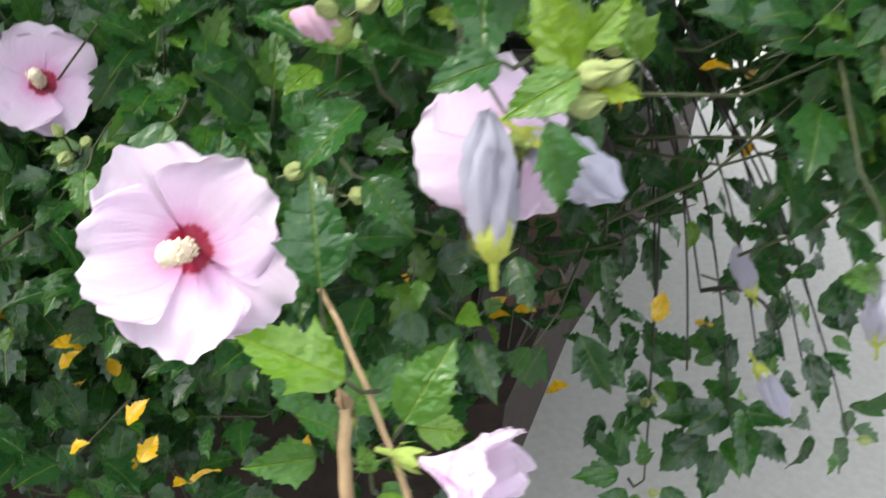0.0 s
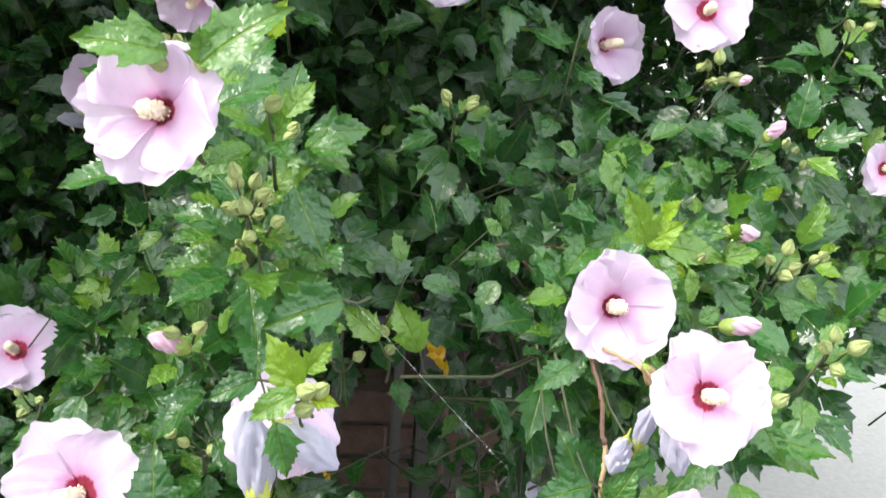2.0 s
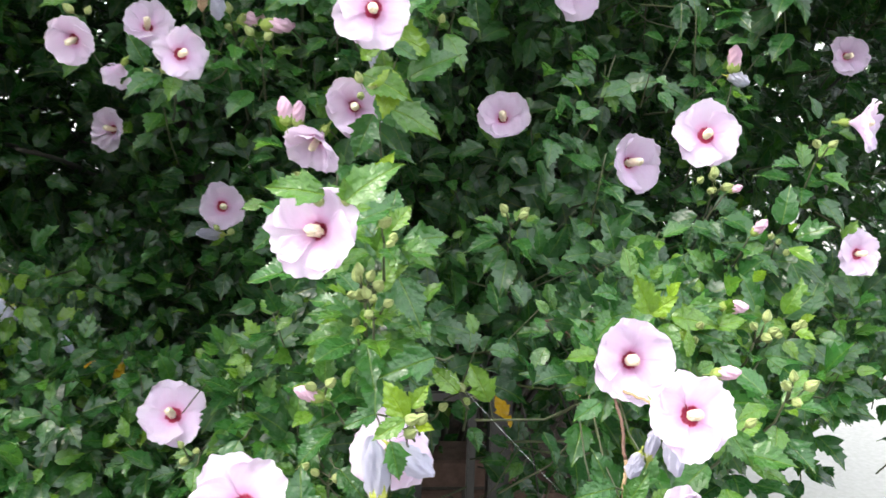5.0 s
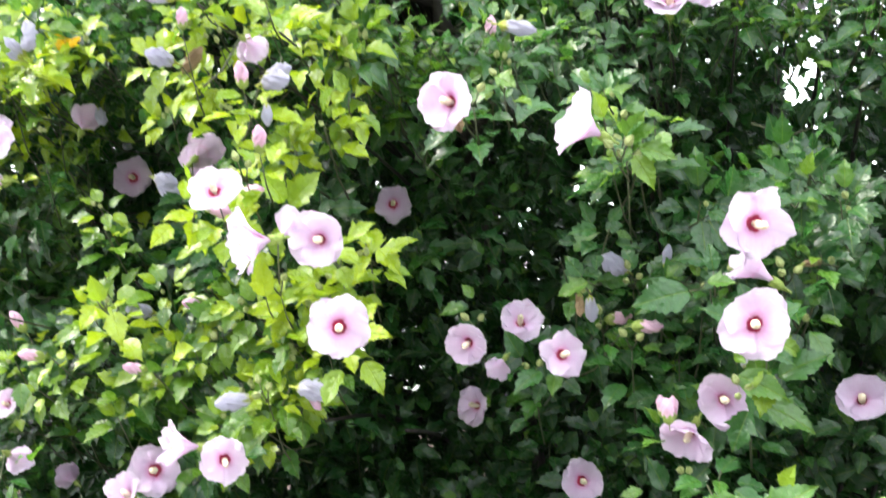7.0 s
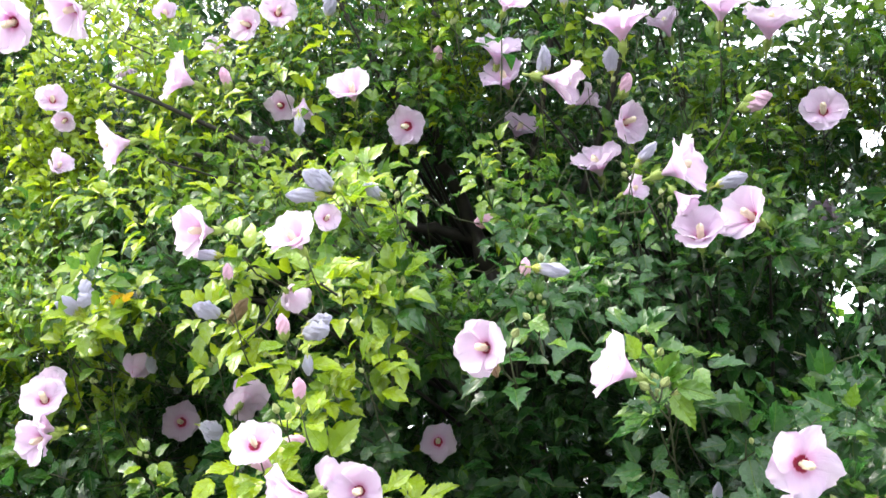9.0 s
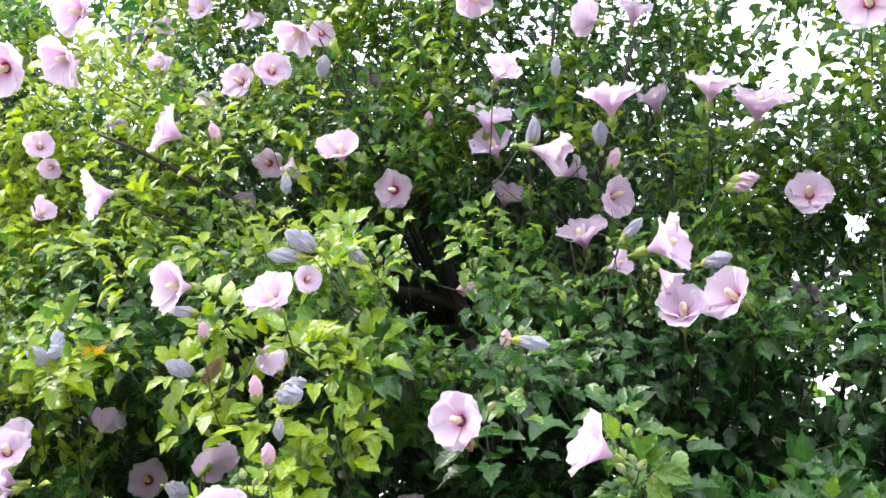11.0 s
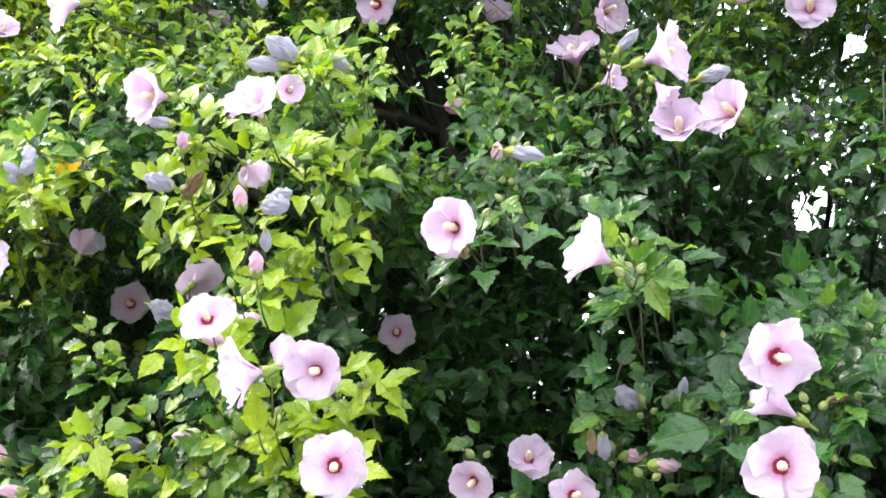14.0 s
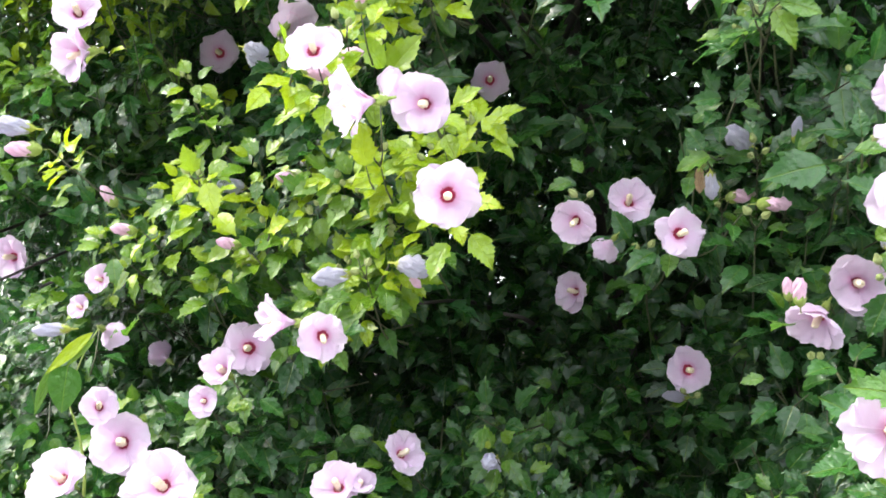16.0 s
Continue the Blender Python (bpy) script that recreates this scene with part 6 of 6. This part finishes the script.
# ---- limbs ----
limb_rng = random.Random(8)


def limb(plant, a, b, r0, r1, sag=(0, 0, 0), mat=None, name="branch", label=""):
    pts = bend(a, b, sag, 9, min(0.012, 0.6 * r1), limb_rng)
    radii = [r0 + (r1 - r0) * i / 9 for i in range(10)]
    v, f = tube(pts, radii, 8)
    return part(name, mesh_of(name, v, f, mat or BARK), plant.root, None, label)


# left shrub: the dark forked trunk, and limbs fanning out of it
limb(LEFT, (-0.30, 2.05, 0.28), (-0.494, 1.665, 2.05), 0.028, 0.021, (0.03, 0, 0), name="trunk")
limb(LEFT, (-0.494, 1.665, 2.05), (-0.577, 1.57, 2.30), 0.021, 0.014, (0.0, 0, 0.01), label="dark wet branch")
limb(LEFT, (-0.525, 1.64, 2.12), (-0.70, 1.53, 2.16), 0.016, 0.011, (0, 0, 0.01), label="dark wet branch")
limb(LEFT, (-0.70, 1.53, 2.16), (-1.05, 1.25, 2.30), 0.012, 0.005)
limb(LEFT, (-0.577, 1.57, 2.30), (-0.473, 1.40, 2.83), 0.016, 0.006, (-0.03, 0, 0))
limb(LEFT, (-0.577, 1.57, 2.30), (-0.85, 1.45, 2.85), 0.012, 0.005)
limb(LEFT, (-0.55, 1.62, 2.0), (-1.20, 1.15, 2.45), 0.012, 0.004, (0, 0, 0.05))
limb(LEFT, (-0.55, 1.70, 1.8), (-1.35, 1.15, 2.05), 0.012, 0.004, (0, 0, 0.05))
limb(LEFT, (-0.50, 1.70, 1.7), (-0.05, 1.40, 2.65), 0.012, 0.004, (0.03, 0, 0))
limb(LEFT, (-0.52, 1.70, 1.9), (-0.22, 1.40, 2.75), 0.010, 0.004, (0.03, 0, 0))
for i in range(9):
    x = -0.45 - 0.17 * i
    z = 1.25 + 0.42 * ((i * 5) % 5)
    limb(LEFT, (-0.60 - 0.05 * i, 2.4, 0.7 + 0.12 * i), (x, 1.0 + 0.08 * (i % 4), z), 0.009, 0.003, (0, 0.1, 0.06))
# main shrub: several upright stems from the bed
for i in range(13):
    x = -0.25 + 0.115 * i
    z = 1.15 + 0.36 * ((i * 3) % 5)
    limb(MAIN, (0.05 + 0.03 * i, 1.85 + 0.05 * (i % 3), 0.30), (x, 1.42 + 0.1 * (i % 3), z), 0.009, 0.003, (0.03 * (i % 2), 0.12, 0.05))
limb(MAIN, (0.36, 2.1, 0.3), (0.33, 1.95, 1.75), 0.010, 0.008, (-0.06, 0, 0))
limb(MAIN, (0.33, 1.95, 1.75), (0.39, 1.88, 2.15), 0.008, 0.005)
# thin dark boughs that reach out to the high blooms
for k, s in enumerate(FLOWER_SPOTS):
    if s[2] > 1.85:
        end = Vector(s[:3]) - Vector(s[3:6]) * s[6] * 0.35 + Vector((0, 0.04, -0.03))
        own = plant_at(*s[:3])
        root = Vector((-0.50 + 0.25 * (s[0] + 0.5), 1.72, min(2.1, s[2] - 0.25))) if own is LEFT else Vector((0.05 + 0.5 * s[0], 1.75, s[2] - 0.45))
        if any(over_bloom(root.lerp(end, q / 12) + Vector((0, 0, 0.05 * 4 * q / 12 * (1 - q / 12)))) for q in range(11)):
            continue
        limb(own, root, end, 0.0055, 0.0018, (0, 0, 0.05 - 0.03 * (k % 3)))
# low twigs that hang out over the paving
for a, z in (((0.30, 0.98, 1.0), (0.40, 0.76, 0.74)), ((0.36, 1.0, 1.0), (0.50, 0.80, 0.72)), ((0.42, 1.0, 0.98), (0.58, 0.76, 0.84)), ((0.26, 0.96, 0.96), (0.31, 0.74, 0.78)), ((0.40, 0.76, 0.74), (0.47, 0.70, 0.70))):
    limb(MAIN, a, z, 0.0024, 0.0010, (0.01, 0, 0.03))
for q, _ in MAIN.shoots:
    if q.z < 0.86 and q.x > 0.25:
        limb(MAIN, (0.36 + 0.25 * (q.x - 0.2), 1.04, 0.90), q, 0.0018, 0.0009, (0.01, 0, 0.03))
# tan stems close to the eye
STEM_WAY = [(0.327, 0.325, 0.959), (0.323, 0.335, 0.986), (0.317, 0.355, 1.033), (0.321, 0.370, 1.053), (0.322, 0.390, 1.075), (0.318, 0.430, 1.099)]
for k in range(5):
    brown = k > 2
    limb(MAIN, STEM_WAY[k], STEM_WAY[k + 1], 0.0021 - 0.00012 * k, 0.0020 - 0.00012 * k, (0.0012 * (-1) ** k, 0, 0), BROWN_STEM if brown else TAN_STEM, "stem", "reddish brown stem" if brown else "tan bare stem")
limb(MAIN, (0.320, 0.440, 1.098), (0.350, 0.366, 1.104), 0.0016, 0.0013, (0, 0, 0.003), TAN_STEM, "stem", "tan bare stem")
limb(MAIN, (0.075, 0.30, 0.86), (0.018, 0.405, 0.968), 0.0019, 0.0014, (0.004, 0, 0), TAN_STEM, "stem", "tan bare stem")
limb(MAIN, (0.034, 0.325, 0.86), (0.029, 0.365, 0.925), 0.0038, 0.0030, (0, 0, 0), TAN_STEM, "stem", "split dry stem end")
limb(MAIN, (0.400, 0.650, 1.112), (0.359, 0.620, 1.107), 0.0026, 0.0023, (0, 0, 0.002), BROWN_STEM, "stem", "reddish brown twig")
limb(MAIN, (0.359, 0.620, 1.107), (0.277, 0.600, 1.117), 0.0023, 0.0016, (0, 0, 0.002), BROWN_STEM, "stem", "reddish brown twig")
limb(MAIN, (0.291, 0.600, 1.114), (0.307, 0.590, 1.098), 0.0014, 0.0010, (0, 0, 0.002), BROWN_STEM, "stem", "reddish brown twig")
limb(MAIN, (0.359, 0.620, 1.107), (0.337, 0.590, 1.096), 0.0016, 0.0012, (0, 0, 0.002), BROWN_STEM, "stem", "reddish brown twig")


# ---- small things ----
def web_thread():
    a, b = Vector((0.156, 0.501, 1.097)), Vector((0.283, 0.49, 0.962))
    root = tagged(new("spider_thread"), "single spider thread strung with fine raindrops", "spider web")
    pts = bend(a, b, (0, 0, -0.002), 12)
    v, f = tube(pts, [0.00006] * 13, 4)
    part("thread", mesh_of("thread", v, f, WEB), root)
    r = random.Random(3)
    verts, faces = [], []
    for i in range(70):
        p = a.lerp(b, r.random() ** 0.9) + Vector((0, 0, -0.002))
        s, n = r.uniform(0.0002, 0.0006), len(verts)
        verts += [p + Vector(q) * s for q in ((1, 0, 0), (0, 1, 0), (-1, 0, 0), (0, -1, 0), (0, 0, 1), (0, 0, -1))]
        faces += [(n + i1, n + j1, n + 4) for i1, j1 in ((0, 1), (1, 2), (2, 3), (3, 0))] + [(n + j1, n + i1, n + 5) for i1, j1 in ((0, 1), (1, 2), (2, 3), (3, 0))]
    part("raindrops", mesh_of("raindrops", verts, faces, WEB), root, None, "", "stuff")


web_thread()

def climbing_vine():
    """A stray climber beside the shrub: one round leaf and three long narrow ones on a pale stem."""
    root = tagged(new("climbing_vine"), "stray climber with one round leaf and narrow pale leaves", "vine")
    v, f = tube(bend((-1.06, 0.72, 0.98), (-1.058, 0.70, 1.14), (0.012, 0, 0), 8), [0.0028 - 0.00015 * i for i in range(9)], 6)
    part("stem", mesh_of("stem", v, f, CALYX), root)
    v, f = tube(bend((-1.058, 0.70, 1.14), (-1.008, 0.71, 1.258), (-0.01, 0, 0), 8), [0.0016 - 0.0001 * i for i in range(9)], 6)
    part("stem", mesh_of("stem", v, f, CALYX), root)

    def blade(a, b, wide, heart, youth_light, name):
        a, b = Vector(a), Vector(b)
        d = b - a
        side = d.cross(Vector((0.25, -0.92, 0.3))).normalized()
        up = side.cross(d).normalized()
        verts, uvs, rows = [], [], 14
        for i in range(rows):
            s = i / (rows - 1)
            w = wide * (math.sin(math.pi * s ** 0.62) ** 0.75 if heart else math.sin(math.pi * s ** 0.8))
            for k in (-1, -0.5, 0, 0.5, 1):
                lift = 0.12 * abs(k) * w - 0.10 * d.length * s * s
                verts.append(a + d * (s - (0.10 * abs(k) * (1 - s) ** 3 if heart else 0)) + side * (w * k) + up * lift)
                uvs.append((0.5 + 0.4 * k * w / wide, s))
        part("leaf", mesh_of(name, verts, grid_faces(rows, 5), LEAF_LARGE, uvs, np.full(len(verts), youth_light)), root)

    blade((-1.050, 0.69, 1.200), (-1.057, 0.675, 1.136), 0.026, True, 0.42, "round_leaf")
    blade((-1.009, 0.70, 1.256), (-1.080, 0.67, 1.196), 0.010, False, 0.9, "narrow_leaf")
    blade((-1.006, 0.70, 1.248), (-1.048, 0.68, 1.206), 0.006, False, 0.8, "narrow_leaf")
    blade((-1.085, 0.70, 1.201), (-1.112, 0.68, 1.126), 0.009, False, 0.5, "narrow_leaf")


climbing_vine()

# ---- trees behind ----


def far_tree(x, y, height, spread, seed, youth_light, label):
    r = np.random.default_rng(seed)
    root = tagged(new("tree"), label, "tree", "trees behind the shrubs")
    pr = random.Random(seed)
    v, f = tube(bend((x, y, 0), (x + 0.2, y, height * 0.8), (0.1, 0, 0), 8, 0.05, pr), [0.12 - 0.012 * i for i in range(9)], 8)
    part("trunk", mesh_of("trunk", v, f, BARK), root)
    for i in range(7):
        w = i * 2.4
        z = height * (0.3 + 0.08 * i)
        v, f = tube(bend((x + 0.1, y, z), (x + math.cos(w) * spread * 0.7, y + math.sin(w) * spread * 0.7, z + height * 0.18), (0, 0, 0.1), 6, 0.04, pr), [0.045 - 0.006 * k for k in range(7)], 6)
        part("branch", mesh_of("branch", v, f, BARK), root)
    n = 620
    w, u, rad = r.uniform(0, 6.28, n), r.uniform(0.12, 1, n), np.sqrt(r.uniform(0.1, 1, n))
    wide = spread * np.sqrt(np.clip(1 - ((u - 0.5) / 0.55) ** 2, 0.05, 1)) * rad
    tips = np.stack([x + wide * np.cos(w), y + wide * np.sin(w), u * height], 1)
    keep = lean_noise(tips, 1.1, seed) > -0.15
    tips = tips[keep]
    n = len(tips)
    rows = spray(tips, r.normal(0, 1, (n, 3)) + [0, 0, 0.4], np.full(n, youth_light), 6, 0.14, 0.22, np.full(n, 0.3))
    part("crown", joined_leaves("crown", *rows, LEAF, LEAF_DEEP), root, None, "", "stuff")


far_tree(-5.3, 7.2, 8.0, 2.9, 21, 0.05, "dark green tree behind the shrubs")
far_tree(-7.6, 8.6, 9.0, 3.0, 24, 0.05, "dark green tree behind the shrubs")
far_tree(-1.0, 8.0, 4.6, 2.2, 22, 0.3, "green tree behind the shrubs")
far_tree(3.6, 7.5, 4.2, 1.8, 23, 0.5, "light green tree behind the shrubs")
